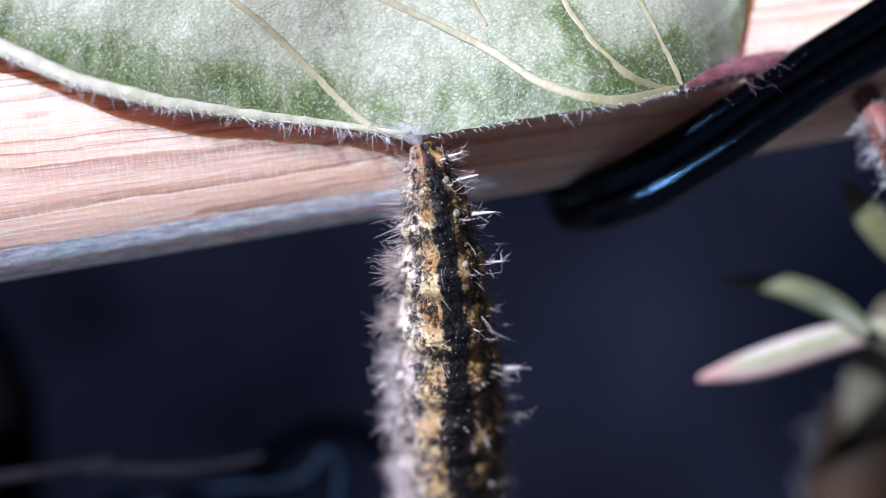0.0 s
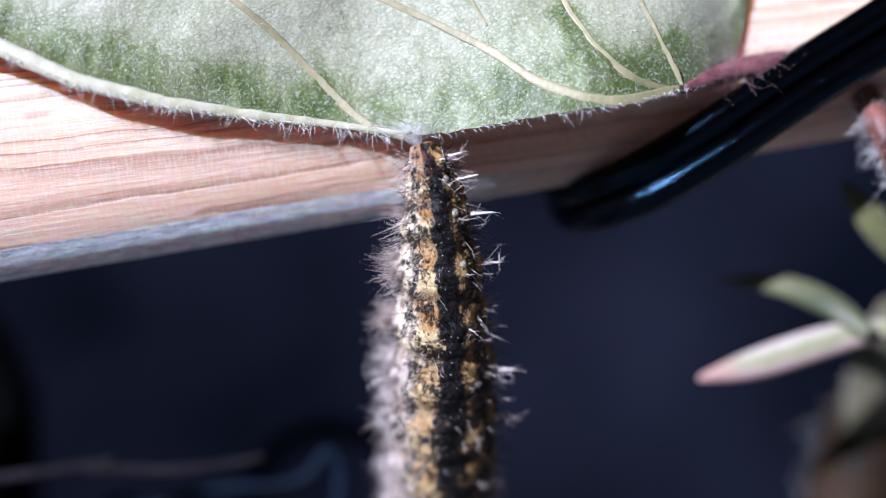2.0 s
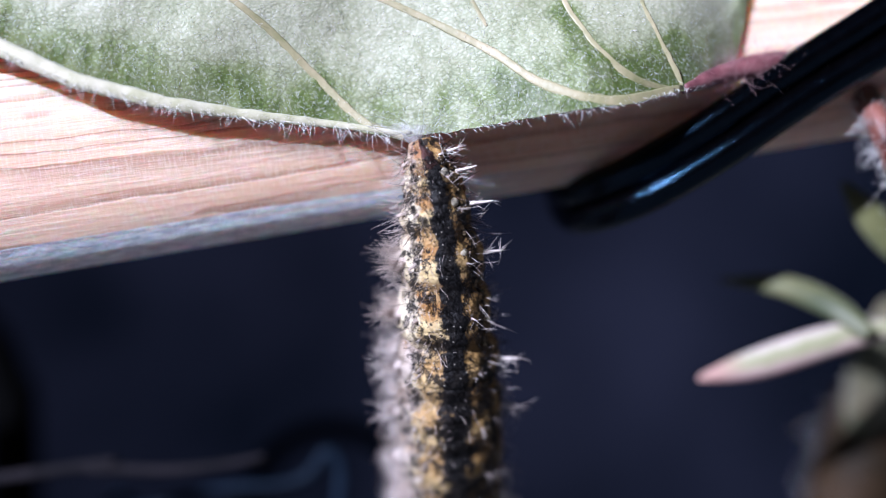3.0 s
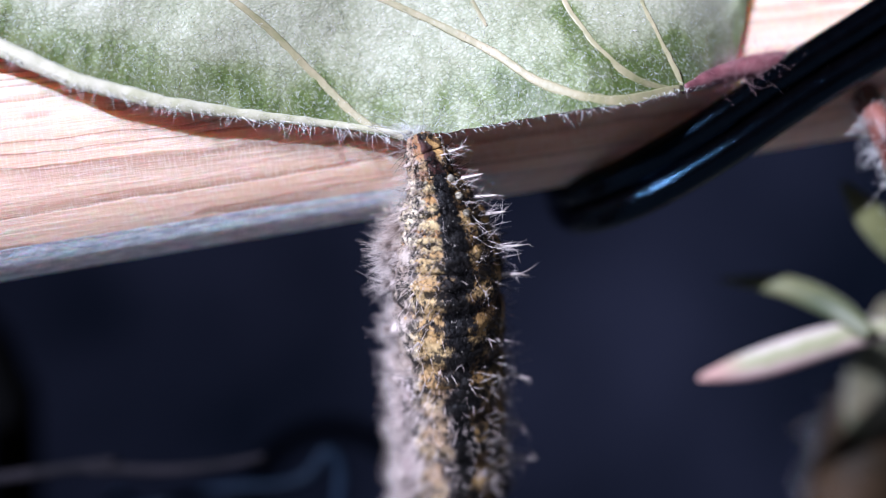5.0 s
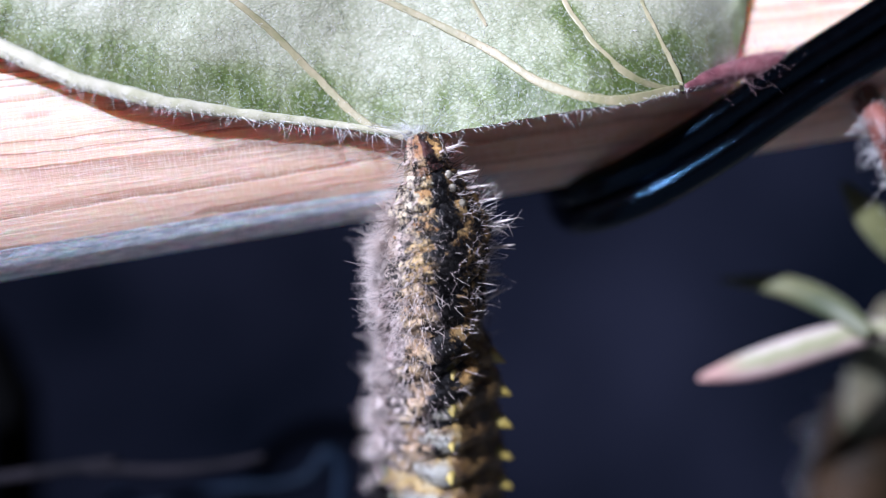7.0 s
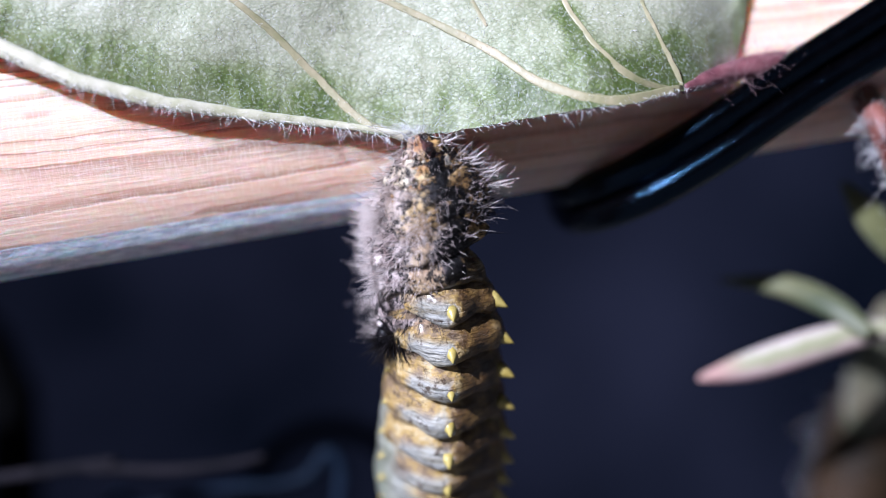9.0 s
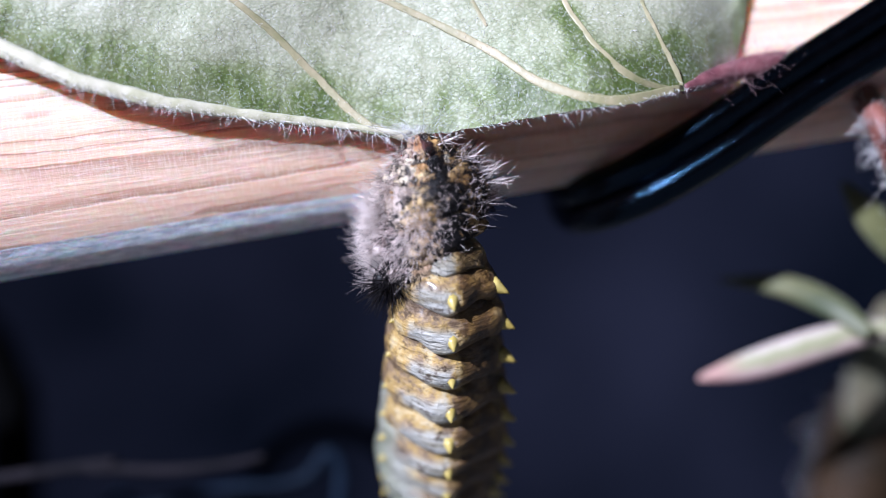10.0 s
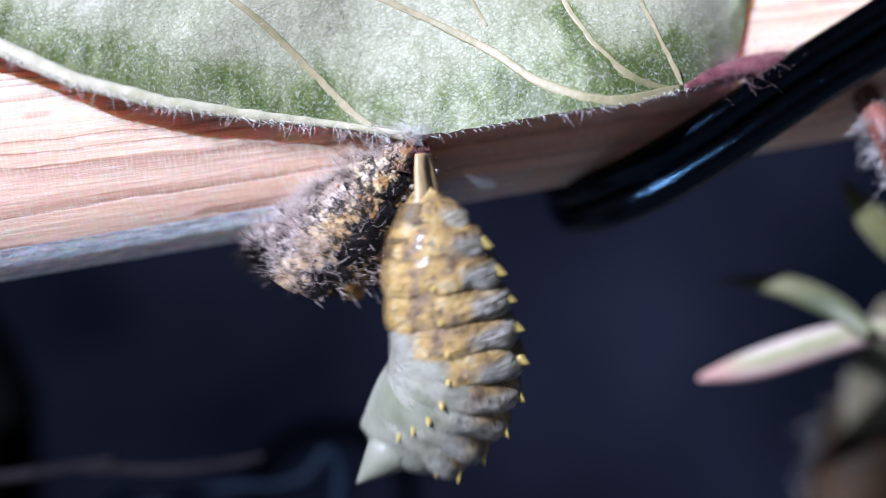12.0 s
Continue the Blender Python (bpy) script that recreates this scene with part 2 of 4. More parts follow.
def bud_paint(mid):
    """Pale pink with a green stripe along a slanting bud whose middle is given from its plant's base."""
    p = Paint("striped_bud", 0.5, 0.4)
    q = p.calc("MULTIPLY_ADD", p.axis(0), -263.0, p.calc("MULTIPLY_ADD", p.axis(2), 1000.0, 0.263 * mid.x - mid.z))
    q = p.calc("ADD", q, p.calc("MULTIPLY", p.calc("SUBTRACT", p.noise(400, 4, 0.6), 0.5), 1.1))
    c = p.ramp(p.calc("MULTIPLY_ADD", q, 0.25, 0.5), [(0.20, (0.40, 0.25, 0.24)), (0.34, (0.42, 0.34, 0.28)), (0.42, (0.23, 0.235, 0.12)), (0.54, (0.30, 0.29, 0.18)),
                                                      (0.62, (0.45, 0.39, 0.34)), (0.8, (0.46, 0.32, 0.31))])
    tip = p.ramp(p.calc("MULTIPLY_ADD", p.axis(0), 100.0, -0.1 * mid.x + 0.5), [(0.02, 0.8), (0.20, 0.0)])
    p.colour(p.mix(tip, c, (0.38, 0.20, 0.18)))
    p.bump(p.noise(1500, 3), 0.4, 0.0001)
    return p.m


def stalk_paint():
    p = Paint("cremaster_shell", 0.4, 0.45)
    a = p.calc("ADD", p.angle(), p.calc("MULTIPLY", p.calc("SUBTRACT", p.noise(1500, 4), 0.5), 0.08))
    c = p.ramp(a, [(turn(-60), (0.44, 0.33, 0.17)), (turn(-24), (0.42, 0.30, 0.16)), (turn(-12), (0.20, 0.15, 0.12)),
                   (turn(12), (0.20, 0.15, 0.12)), (turn(24), (0.42, 0.30, 0.16)), (turn(60), (0.44, 0.33, 0.17))])
    p.colour(p.mix(p.ramp(p.noise(1200, 4), [(0.45, 0.0), (0.7, 0.5)]), c, (0.26, 0.16, 0.09)))
    p.bump(p.noise(1.0, 4, 0.6, p.stretch(3000, 3000, 500)), 0.5, 0.0001)
    return p.m


WOOD = wood_paint()
LEAF = leaf_paint()
VEIN = plain_paint("leaf_vein", (0.22, 0.215, 0.10), (0.40, 0.34, 0.21), 500, 0.45, relief=0.6)
MARGIN = plain_paint("leaf_margin", (0.38, 0.37, 0.22), (0.60, 0.56, 0.43), 900, 0.45, sheen=0.3)
PINK = plain_paint("pink_petiole", (0.09, 0.022, 0.030), (0.27, 0.11, 0.115), 700, 0.5, relief=0.6, sheen=0.15)
ROSY = plain_paint("rosy_hair", (0.34, 0.16, 0.18), (0.62, 0.48, 0.48), 300, 0.4, 0.4)
RUSSET = plain_paint("russet_stem", (0.05, 0.014, 0.010), (0.20, 0.075, 0.055), 600, 0.5, relief=0.6)
FUZZ = plain_paint("white_hair", (0.62, 0.60, 0.58), (0.80, 0.79, 0.77), 300, 0.35, 0.6)
SILK = plain_paint("silk", (0.55, 0.54, 0.53), (0.75, 0.74, 0.73), 1500, 0.4, 0.5, 0.5)
SILK.node_tree.nodes["Principled BSDF"].inputs["Alpha"].default_value = 0.26
SKIN = skin_paint("caterpillar_skin")
TAIL = skin_paint("caterpillar_tail_skin", True)
SHED = skin_paint("loosened_skin", False, 0.65)
HUSK = skin_paint("crumpled_skin", False, 0.95)
PALE_HORN = plain_paint("pale_spine_flesh", (0.42, 0.34, 0.31), (0.74, 0.67, 0.62), 900, 0.45)
DULL_HORN = plain_paint("dull_spine_flesh", (0.34, 0.25, 0.21), (0.64, 0.55, 0.48), 900, 0.5)
HORN = plain_paint("spine_flesh", (0.34, 0.18, 0.06), (0.48, 0.38, 0.22), 500, 0.45)
CREAM = plain_paint("cream_wart", (0.40, 0.33, 0.18), (0.50, 0.46, 0.38), 500, 0.4)
BRISTLE = plain_paint("pale_bristle", (0.56, 0.45, 0.40), (0.84, 0.75, 0.70), 420, 0.4)
DARK = plain_paint("black_bristle", (0.005, 0.0045, 0.005), (0.014, 0.012, 0.013), 400, 0.4, 0.1)
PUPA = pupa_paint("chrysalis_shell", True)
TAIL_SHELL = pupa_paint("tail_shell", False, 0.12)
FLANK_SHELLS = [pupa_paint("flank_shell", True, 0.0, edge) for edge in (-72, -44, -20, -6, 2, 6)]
WING = plain_paint("wing_case_shell", (0.12, 0.135, 0.08), (0.29, 0.29, 0.24), 240, 0.5, 0.4, 0.5, 0.00012)
TOOTH = plain_paint("yellow_spike", (0.36, 0.26, 0.04), (0.50, 0.41, 0.13), 900, 0.35, 0.5)
STALK = stalk_paint()
BLACK = plain_paint("black_plastic", (0.0003, 0.0003, 0.0004), (0.0008, 0.0008, 0.0011), 1100, 0.13, 0.30, 0.35, 0.00010)
# blue highlight tint stands in for the sky's reflection
BLACK.node_tree.nodes["Principled BSDF"].inputs["Specular Tint"].default_value = (0.30, 0.62, 1.0, 1)
RUBBER = plain_paint("black_rubber", (0.0003, 0.0003, 0.0004), (0.0007, 0.0008, 0.001), 120, 0.7, 0.03)
BACKDROP = backdrop_paint()
SOIL = plain_paint("grey_paving", (0.10, 0.105, 0.11), (0.16, 0.165, 0.17), 90, 0.95, 0.1, 0.8, 0.003)
BUD = bud_paint(Vector((22.68, 12.00, 53.59)) - Vector((29.29, 14.00, 8.70)))
SHEATH = plain_paint("pale_sheath", (0.035, 0.045, 0.014), (0.12, 0.10, 0.06), 200, 0.6, sheen=0.2)
GREEN = plain_paint("green_blade", (0.026, 0.040, 0.009), (0.10, 0.10, 0.036), 300, 0.5, sheen=0.2)
BARK = plain_paint("brown_stem", (0.007, 0.005, 0.002), (0.028, 0.015, 0.006), 160, 0.7, 0.15)
WALL = plain_paint("dark_wall_paint", (0.05, 0.032, 0.022), (0.09, 0.06, 0.045), 6, 0.9, 0.1, 0.5, 0.002)
TWIG = plain_paint("dry_twig", (0.006, 0.006, 0.007), (0.016, 0.014, 0.017), 400, 0.8, 0.05)
BLUE = plain_paint("blue_wire_gloss", (0.003, 0.006, 0.010), (0.007, 0.013, 0.026), 300, 0.6, 0.06)


# ---- mesh tools ----
class Geo:
    """Lists of corners and faces that become one mesh."""

    def __init__(self):
        self.v, self.f = [], []

    def sheet(self, rows, ring=False, flip=False):
        """A skin over rows of points; ring closes each row."""
        n0, w = len(self.v), len(rows[0])
        for r in rows:
            self.v.extend(tuple(q) for q in r)
        for i in range(len(rows) - 1):
            for j in range(w if ring else w - 1):
                a, b = n0 + i * w + j, n0 + i * w + (j + 1) % w
                q = (a, b, b + w, a + w)
                self.f.append(q[::-1] if flip else q)
        return n0

    def tube(self, pts, radii, sides=8, flat=1.0):
        """A capped round bar along the points; flat squeezes it front to back."""
        pts = [Vector(q) for q in pts]
        rows, side = [], None
        for i, q in enumerate(pts):
            d = (pts[min(i + 1, len(pts) - 1)] - pts[max(i - 1, 0)]).normalized()
            if side is None:
                side = d.cross(Vector((0, 1, 0)) if abs(d.y) < 0.9 else Vector((1, 0, 0)))
            side = (side - d * side.dot(d)).normalized()
            up = d.cross(side)
            rows.append([q + (side * math.cos(a) + up * math.sin(a) * flat) * radii[i]
                         for a in (math.tau * k / sides for k in range(sides))])
        n0 = self.sheet(rows, ring=True)
        self.f.append(tuple(range(n0 + sides - 1, n0 - 1, -1)))
        m = len(self.v) - sides
        self.f.append(tuple(range(m, m + sides)))

    def needle(self, p, d, length, r, bend=0.0):
        """A thin tapered hair."""
        p, d = Vector(p), Vector(d).normalized()
        e = Vector((random.gauss(0, 1), random.gauss(0, 1), random.gauss(0, 1))) * bend * length
        self.tube([p, p + d * length * 0.55 + e * 0.3, p + d * length + e], [r, r * 0.75, r * 0.15], 3)


def smooth_line(pts, n):
    """A soft curve of n points through the given ones."""
    pts = [Vector(q) for q in pts]
    ext = [pts[0] * 2 - pts[1], *pts, pts[-1] * 2 - pts[-2]]
    out = []
    for k in range(n):
        u = k / (n - 1) * (len(pts) - 1)
        i = min(int(u), len(pts) - 2)
        u -= i
        a, b, c, d = ext[i:i + 4]
        out.append(0.5 * (2 * b + (c - a) * u + (2 * a - 5 * b + 4 * c - d) * u * u + (3 * b - a - 3 * c + d) * u ** 3))
    return out


ORIGIN = {}


def thing(name, base, label, category, group="", kind=""):
    """An empty at the base of a thing; its parts hang under it."""
    ob = new(name)
    ob.empty_display_size = 0.002
    ob.location = Vector(base) * MM
    ORIGIN[ob.name] = Vector(base)
    return tagged(ob, label, category, group, kind)


def part(name, geo, material, parent=None, label="", local=False, kind="", smooth=True):
    """One mesh object under a thing or a part; corners in the world's millimetres, or in the parent's own space."""
    o = ORIGIN[parent.name] if parent and not local else Vector((0, 0, 0))
    me = bpy.data.meshes.new(name)
    me.from_pydata([((x - o.x) * MM, (y - o.y) * MM, (z - o.z) * MM) for x, y, z in geo.v], [], geo.f)
    me.materials.append(material)
    me.polygons.foreach_set("use_smooth", [smooth] * len(me.polygons))
    me.update()
    ob = new(name, me)
    ob.parent = parent
    ORIGIN[ob.name] = o
    return tagged(ob, label, "", "", kind)


def wob(x, y, z, scale):
    return noise.noise(Vector((x, y, z)) * scale)


# ---- the setting ----
def setting():
    g = Geo()
    g.sheet([[(x, y, (4 + 4 * wob(x, y, 0, 0.01)) * min(1, 4 - max(abs(x), abs(y)) / 225) - 8.9) for x in np.linspace(-900, 900, 61)] for y in np.linspace(-900, 900, 61)])
    for y0, y1, x0, x1 in ((-60000, -900, -60000, 60000), (900, 60000, -60000, 60000), (-900, 900, -60000, -900), (-900, 900, 900, 60000)):
        g.sheet([[(x0, y0, -8.9), (x1, y0, -8.9)], [(x0, y1, -8.9), (x1, y1, -8.9)]])
    tagged(part("ground", g, SOIL), "grey gritty paving", "ground", kind="structure")
    # wall added out of view behind the camera to dim light from the front
    g = Geo()
    for y in (-1700, -1500):
        g.sheet([[(x, y, -9), (x, y, 600)] for x in (-3500, 0, 3500)], flip=y < -1600)
    g.sheet([[(-3500, -1700, 600), (-3500, -1500, 600)], [(3500, -1700, 600), (3500, -1500, 600)]], flip=True)
    tagged(part("unseen_wall", g, WALL), "plain low dark brown wall, added unseen to dim light from the front", "wall", kind="structure")
    # dark sheet added in place of the shaded background
    g = Geo()
    for y in (150, 153):
        g.sheet([[(x, y - x * x / 400 + 2 * math.sin(x / 23 + 0.01 * z) + 3 * wob(x, 0, z, 0.025), z) for x in np.linspace(-165, 165, 90)]
                 for z in np.linspace(-4, 175, 40)], flip=y > 151)
    tagged(part("backdrop", g, BACKDROP), "dark navy sheet in soft folds, added to stand for the shaded background", "backdrop", kind="structure")


# ---- the wooden rod ----


ROD_FLAT = 0.6


def rod_at(x):
    """Centre and radius of the rod at a place along it."""
    r = 6.25 - 0.0326 * max(min(x, 60), -50)
    return ROD_A.lerp(ROD_B, (x - ROD_A.x) / (ROD_B.x - ROD_A.x)), r


def wooden_rod():
    rod = thing("wooden_rod", ROD_A, "pale bare wooden rod with coarse grain, held by a black tie", "stick")
    g = Geo()
    rows = []
    for x in [*np.linspace(-450, -60, 40), *np.linspace(-58, 60, 230), *np.linspace(64, 110, 16)]:
        c, r = rod_at(x)
        row = []
        for k in range(200):
            a = math.tau * k / 200
            ridge = 0.07 * wob(x * 0.02, 3.1 * math.cos(a), 3.1 * math.sin(a), 2.2) + 0.045 * wob(x * 0.04, 9 * math.cos(a), 9 * math.sin(a), 1.6) + 0.03 * wob(x * 0.05, 20 * math.cos(a), 20 * math.sin(a), 1.6)
            row.append(c + Vector((0, ROD_FLAT * math.cos(a), math.sin(a))) * (r + ridge))
        rows.append(row)
    n0 = g.sheet(rows, ring=True)
    g.f.append(tuple(range(n0 + 199, n0 - 1, -1)))
    g.f.append(tuple(range(len(g.v) - 200, len(g.v))))
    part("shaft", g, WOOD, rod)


# ---- the leaf ----
EDGE_X = [-40.75, -33.88, -28.25, -24.50, -19.81, -15.12, -10.44, -5.75, -2.62, 0.50, 3.62, 6.75, 9.88, 13.47, 14.94, 16.60, 17.40, 18.05, 18.50]
EDGE_Z = [79.72, 75.66, 72.47, 70.91, 68.84, 67.72, 67.16, 66.72, 66.28, 66.53, 67.03, 67.47, 67.91, 68.91, 69.47, 70.28, 71.34, 73.62, 77.22]


def edge_z(x):
    return float(np.interp(x, EDGE_X, EDGE_Z))


def leaf_y(x, z):
    """How far back the leaf's underside lies at a place."""
    lift = z - edge_z(x)
    y = 1.1 + 0.08 * x + 0.016 * max(0, x - 6) ** 2 + 0.55 * min(1, max(0, (x - 13) / 4)) ** 2 - 0.035 * lift + 0.004 * lift * lift
    y += 0.09 * max(0, lift - 3) * min(3, max(0, x - 15))
    y += 0.5 * wob(x, 0, z, 0.09) - 0.25 * wob(x, 4, z, 0.3) + 0.8 * math.exp(-((x + 4) / 4.5) ** 2) * min(1, max(0, (lift - 1.5) / 4)) - 2.6 * math.exp(-((x - 9.0) / 6.0) ** 2 - (lift / 6) ** 2) + 1.4 * math.exp(-((x + 8) / 6) ** 2 - (lift / 5) ** 2)
    return y - (0.5 * min(1, max(0, (17.5 - x) / 3)) + 0.9 * min(1, max(0, (-2 - x) / 6))) * math.exp(-lift / 1.4)


def on_leaf(x, z, out=0.0):
    return Vector((x, leaf_y(x, z) - out, z))


def sunflower_leaf():
    leaf = thing("leaf", on_leaf(13.47, 68.91), "pale green hairy leaf underside with cream veins", "leaf")
    top = 86.91
    xs = np.linspace(EDGE_X[0], EDGE_X[-1], 330)
    front, back = [], []
    for x in xs:
        lo = edge_z(x) + 0.06 * wob(x, 0, 7, 1.3)
        hi = top + (79.72 - top) * (1 - min(1, (x - EDGE_X[0]) / 14)) ** 2
        zs = [lo + (hi - lo) * (k / 95) ** 1.3 for k in range(96)]
        front.append([on_leaf(x, z, 0.06 * wob(x, 1, z, 1.6)) for z in zs])
        back.append([on_leaf(x, z) + Vector((0, 0.28, 0)) for z in zs])
    g = Geo()
    g.sheet(front, flip=True)
    g.sheet(back)
    for k in (0, -1):
        g.sheet([[r[k] for r in front], [r[k] for r in back]], flip=k == 0)
    blade_ob = part("blade", g, LEAF, leaf)
    thick = blade_ob.data.attributes.new("down", "FLOAT", "POINT")
    bare = [smooth_line([(a, 0, b) for a, b in pts], 24) for pts in ([(13.4, 69.0), (9.3, 69.9), (7.9, 71.4), (6.6, 73.2)], [(14.2, 69.6), (13.6, 70.6), (13.0, 71.8)], [(9.0, 67.9), (6.0, 67.6), (3.5, 69.2)])]
    for i, (x, y, z) in enumerate(g.v):
        near = sum((1.3, 1.2, 0.9)[j] * math.exp(-min((q.x - x) ** 2 + (q.z - z) ** 2 for q in ln) / 0.42) for j, ln in enumerate(bare)) if x > 1 else 0.0
        lift = z - edge_z(x)
        thick.data[i].value = 0.5 + 0.5 * math.tanh((lift - 3.2) / 1.2) * (1.0 if x < -6 else 0.5 if x < 8 else 0.8) - (0.6 if x < -6 else 0.35) * wob(x * 1.5, 0, z * 0.3, 1.0) * max(0, 1 - lift / 6) - near * (0.7 + 0.5 * wob(x, 1, z, 0.9))
    g = Geo()
    ln = [on_leaf(x, edge_z(x) + 0.22, 0.12) for x in np.linspace(-28.25, -1.84, 90)]
    g.tube(ln, [0.50 - 0.38 * (i / 89) ** 1.6 + 0.07 * wob(q.x, 0, 0, 1.1) for i, q in enumerate(ln)], 10, 0.5)
    part("rolled_margin", g, MARGIN, leaf, "pale thickened leaf margin")
    veins = [([(13.47, 69.09), (9.25, 68.09), (5.50, 69.09), (2.38, 71.22), (-2.62, 73.78), (-11.38, 77.53)], 0.34),
             ([(-2.16, 66.19), (-4.50, 67.16), (-7.47, 70.03), (-9.50, 72.06), (-11.84, 73.94), (-16.69, 77.22)], 0.30),
             ([(2.44, 72.47), (1.91, 73.41), (1.38, 74.41)], 0.15),
             ([(13.00, 68.84), (10.50, 69.41), (8.62, 70.97), (7.53, 72.53), (6.75, 73.94), (5.50, 77.53)], 0.24),
             ([(13.44, 69.09), (12.69, 70.66), (11.91, 72.22), (11.19, 73.94), (10.19, 77.53)], 0.22)]
    for pts, r in veins:
        g = Geo()
        ln = [on_leaf(q.x, q.y, 0.02) for q in smooth_line([(a, b, 0) for a, b in pts], 60)]
        g.tube(ln, [0.98 * r * min(1, 0.5 + i / 16) * (1 - 0.55 * i / 59) * (1 + 0.3 * wob(q.x, q.z, 0, 1.5)) for i, q in enumerate(ln)], 14, 0.16)
        part("vein", g, VEIN, leaf, "cream leaf vein")
    # petiole, running on behind the tie
    g = Geo()
    ln = smooth_line([on_leaf(13.50, 69.00, -0.25), (16.52, 3.00, 70.22), (20.12, 4.20, 70.99), (24.17, 6.50, 71.00), (28.39, 8.20, 69.40)], 50)
    g.tube(ln, [0.24 + 0.44 * math.sin(math.pi * min(1, i / 40)) ** 0.9 + 0.08 * wob(q.x, q.z, 0, 1.2) for i, q in enumerate(ln)], 14)
    part("petiole", g, PINK, leaf, "pink hairy leaf stalk")
    g = Geo()
    for _ in range(1300):
        q = ln[random.randrange(9, 49)]
        a = random.uniform(0, math.tau)
        d = Vector((random.gauss(0, 0.4), math.cos(a), math.sin(a)))
        g.needle(q + d * 0.6, d, random.uniform(0.4, 1.2), 0.007, 0.35)
    part("petiole_hairs", g, ROSY, leaf, kind="stuff")
    # hairs along the margin and over the blade
    g = Geo()
    for _ in range(330):
        x = random.uniform(-26.38, 15.81)
        z = edge_z(x) + random.uniform(-0.12, 0.15)
        d = Vector((random.gauss(0.25, 0.6), random.gauss(-0.5, 0.4), random.gauss(-0.7, 0.35)))
        g.needle(on_leaf(x, z, 0.15), d, random.uniform(0.3, 1.15) * (1 if x < -3 else 0.55), random.uniform(0.012, 0.021), 0.25)
    for _ in range(190):
        x = random.uniform(-24.50, 15.81)
        z = edge_z(x) + random.expovariate(1 / 1.6)
        d = Vector((random.gauss(0.1, 0.5), random.gauss(-0.7, 0.3), random.gauss(-0.6, 0.4)))
        g.needle(on_leaf(x, z), d, random.uniform(0.2, 0.6), 0.011, 0.15)
    for _ in range(420):
        x = random.uniform(-26.38, -2.0)
        d = Vector((random.gauss(0.3, 0.5), random.gauss(-0.6, 0.3), random.gauss(-0.3, 0.5)))
        g.needle(on_leaf(x, edge_z(x) + random.uniform(0.0, 0.6), 0.3), d, random.uniform(0.1, 0.35), 0.007, 0.2)
    for _ in range(5200):
        x = random.uniform(-26.38, 17.0)
        z = edge_z(x) + random.uniform(0.2, 13)
        d = Vector((random.gauss(0.1, 0.7), random.gauss(-0.5, 0.25), random.gauss(-0.4, 0.6)))
        g.needle(on_leaf(x, z), d, random.uniform(0.12, 0.45), 0.0068, 0.2)
    part("leaf_hairs", g, FUZZ, leaf, kind="stuff")


# ---- silk pad under the leaf margin ----
HOLD = Vector((-1.32, 0.40, 65.75))


def silk_pad():
    pad = thing("silk_pad", HOLD, "whitish spun silk button on the leaf margin", "silk")
    g = Geo()
    rows = []
    for i in range(9):
        u = i / 8
        z0 = HOLD.z + 0.9 * u + 0.25 * u * u
        rows.append([(HOLD.x - 1.3 * u + (0.3 + 1.5 * u ** 1.6) * math.cos(a), HOLD.y + 0.2 - 0.1 * u + (0.3 + 0.35 * u) * math.sin(a) + 0.1 * wob(a, u, 0, 2),
                      z0 + 0.2 * wob(math.cos(a), u, 3, 3) * u) for a in (math.tau * k / 28 for k in range(28))])
    g.sheet(rows, ring=True)
    part("button", g, SILK, pad)
    g = Geo()
    for _ in range(34):
        x = HOLD.x + random.uniform(-4, 2.4)
        a = on_leaf(x, edge_z(x) + random.uniform(0, 1.6), 0.1)
        b = HOLD + Vector((random.gauss(0, 0.3), random.gauss(-0.2, 0.2), random.uniform(0, 0.8)))
        g.tube([a, (a + b) / 2 + Vector((0, -0.2, 0.2)), b], [0.0045] * 3, 3)
    part("threads", g, FUZZ, pad, kind="stuff")


# ---- black tie round the rod ----
def cable_tie():
    tie = thing("plastic_tie", (17.32, 5.00, 67.59), "glossy black double-cored plastic tie looped round the rod", "tie")
    line = smooth_line([(29.25, 3.40, 75.10), (25.55, 3.60, 72.64), (20.39, 3.75, 69.41), (15.51, 3.85, 66.14), (11.60, 4.70, 63.84), (8.95, 7.40, 62.80), (7.77, 12.00, 63.13), (7.82, 16.50, 65.10), (9.16, 20.00, 68.96), (11.44, 22.00, 73.31)], 90)
    for s in (-1, 1):
        g = Geo()
        pts = []
        for i, q in enumerate(line):
            d = (line[min(i + 1, 89)] - line[max(i - 1, 0)]).normalized()
            n = (n - d * n.dot(d)).normalized() if i else d.cross(Vector((0, 1, 0))).normalized()
            pts.append(q + n * s * 0.92)
        g.tube(pts, [0.98] * 90, 18)
        part("core", g, BLACK, tie)


# ---- plant beside the rod ----
def blade(g, line, radii, flat=0.45):
    g.tube(line, radii, 14, flat)


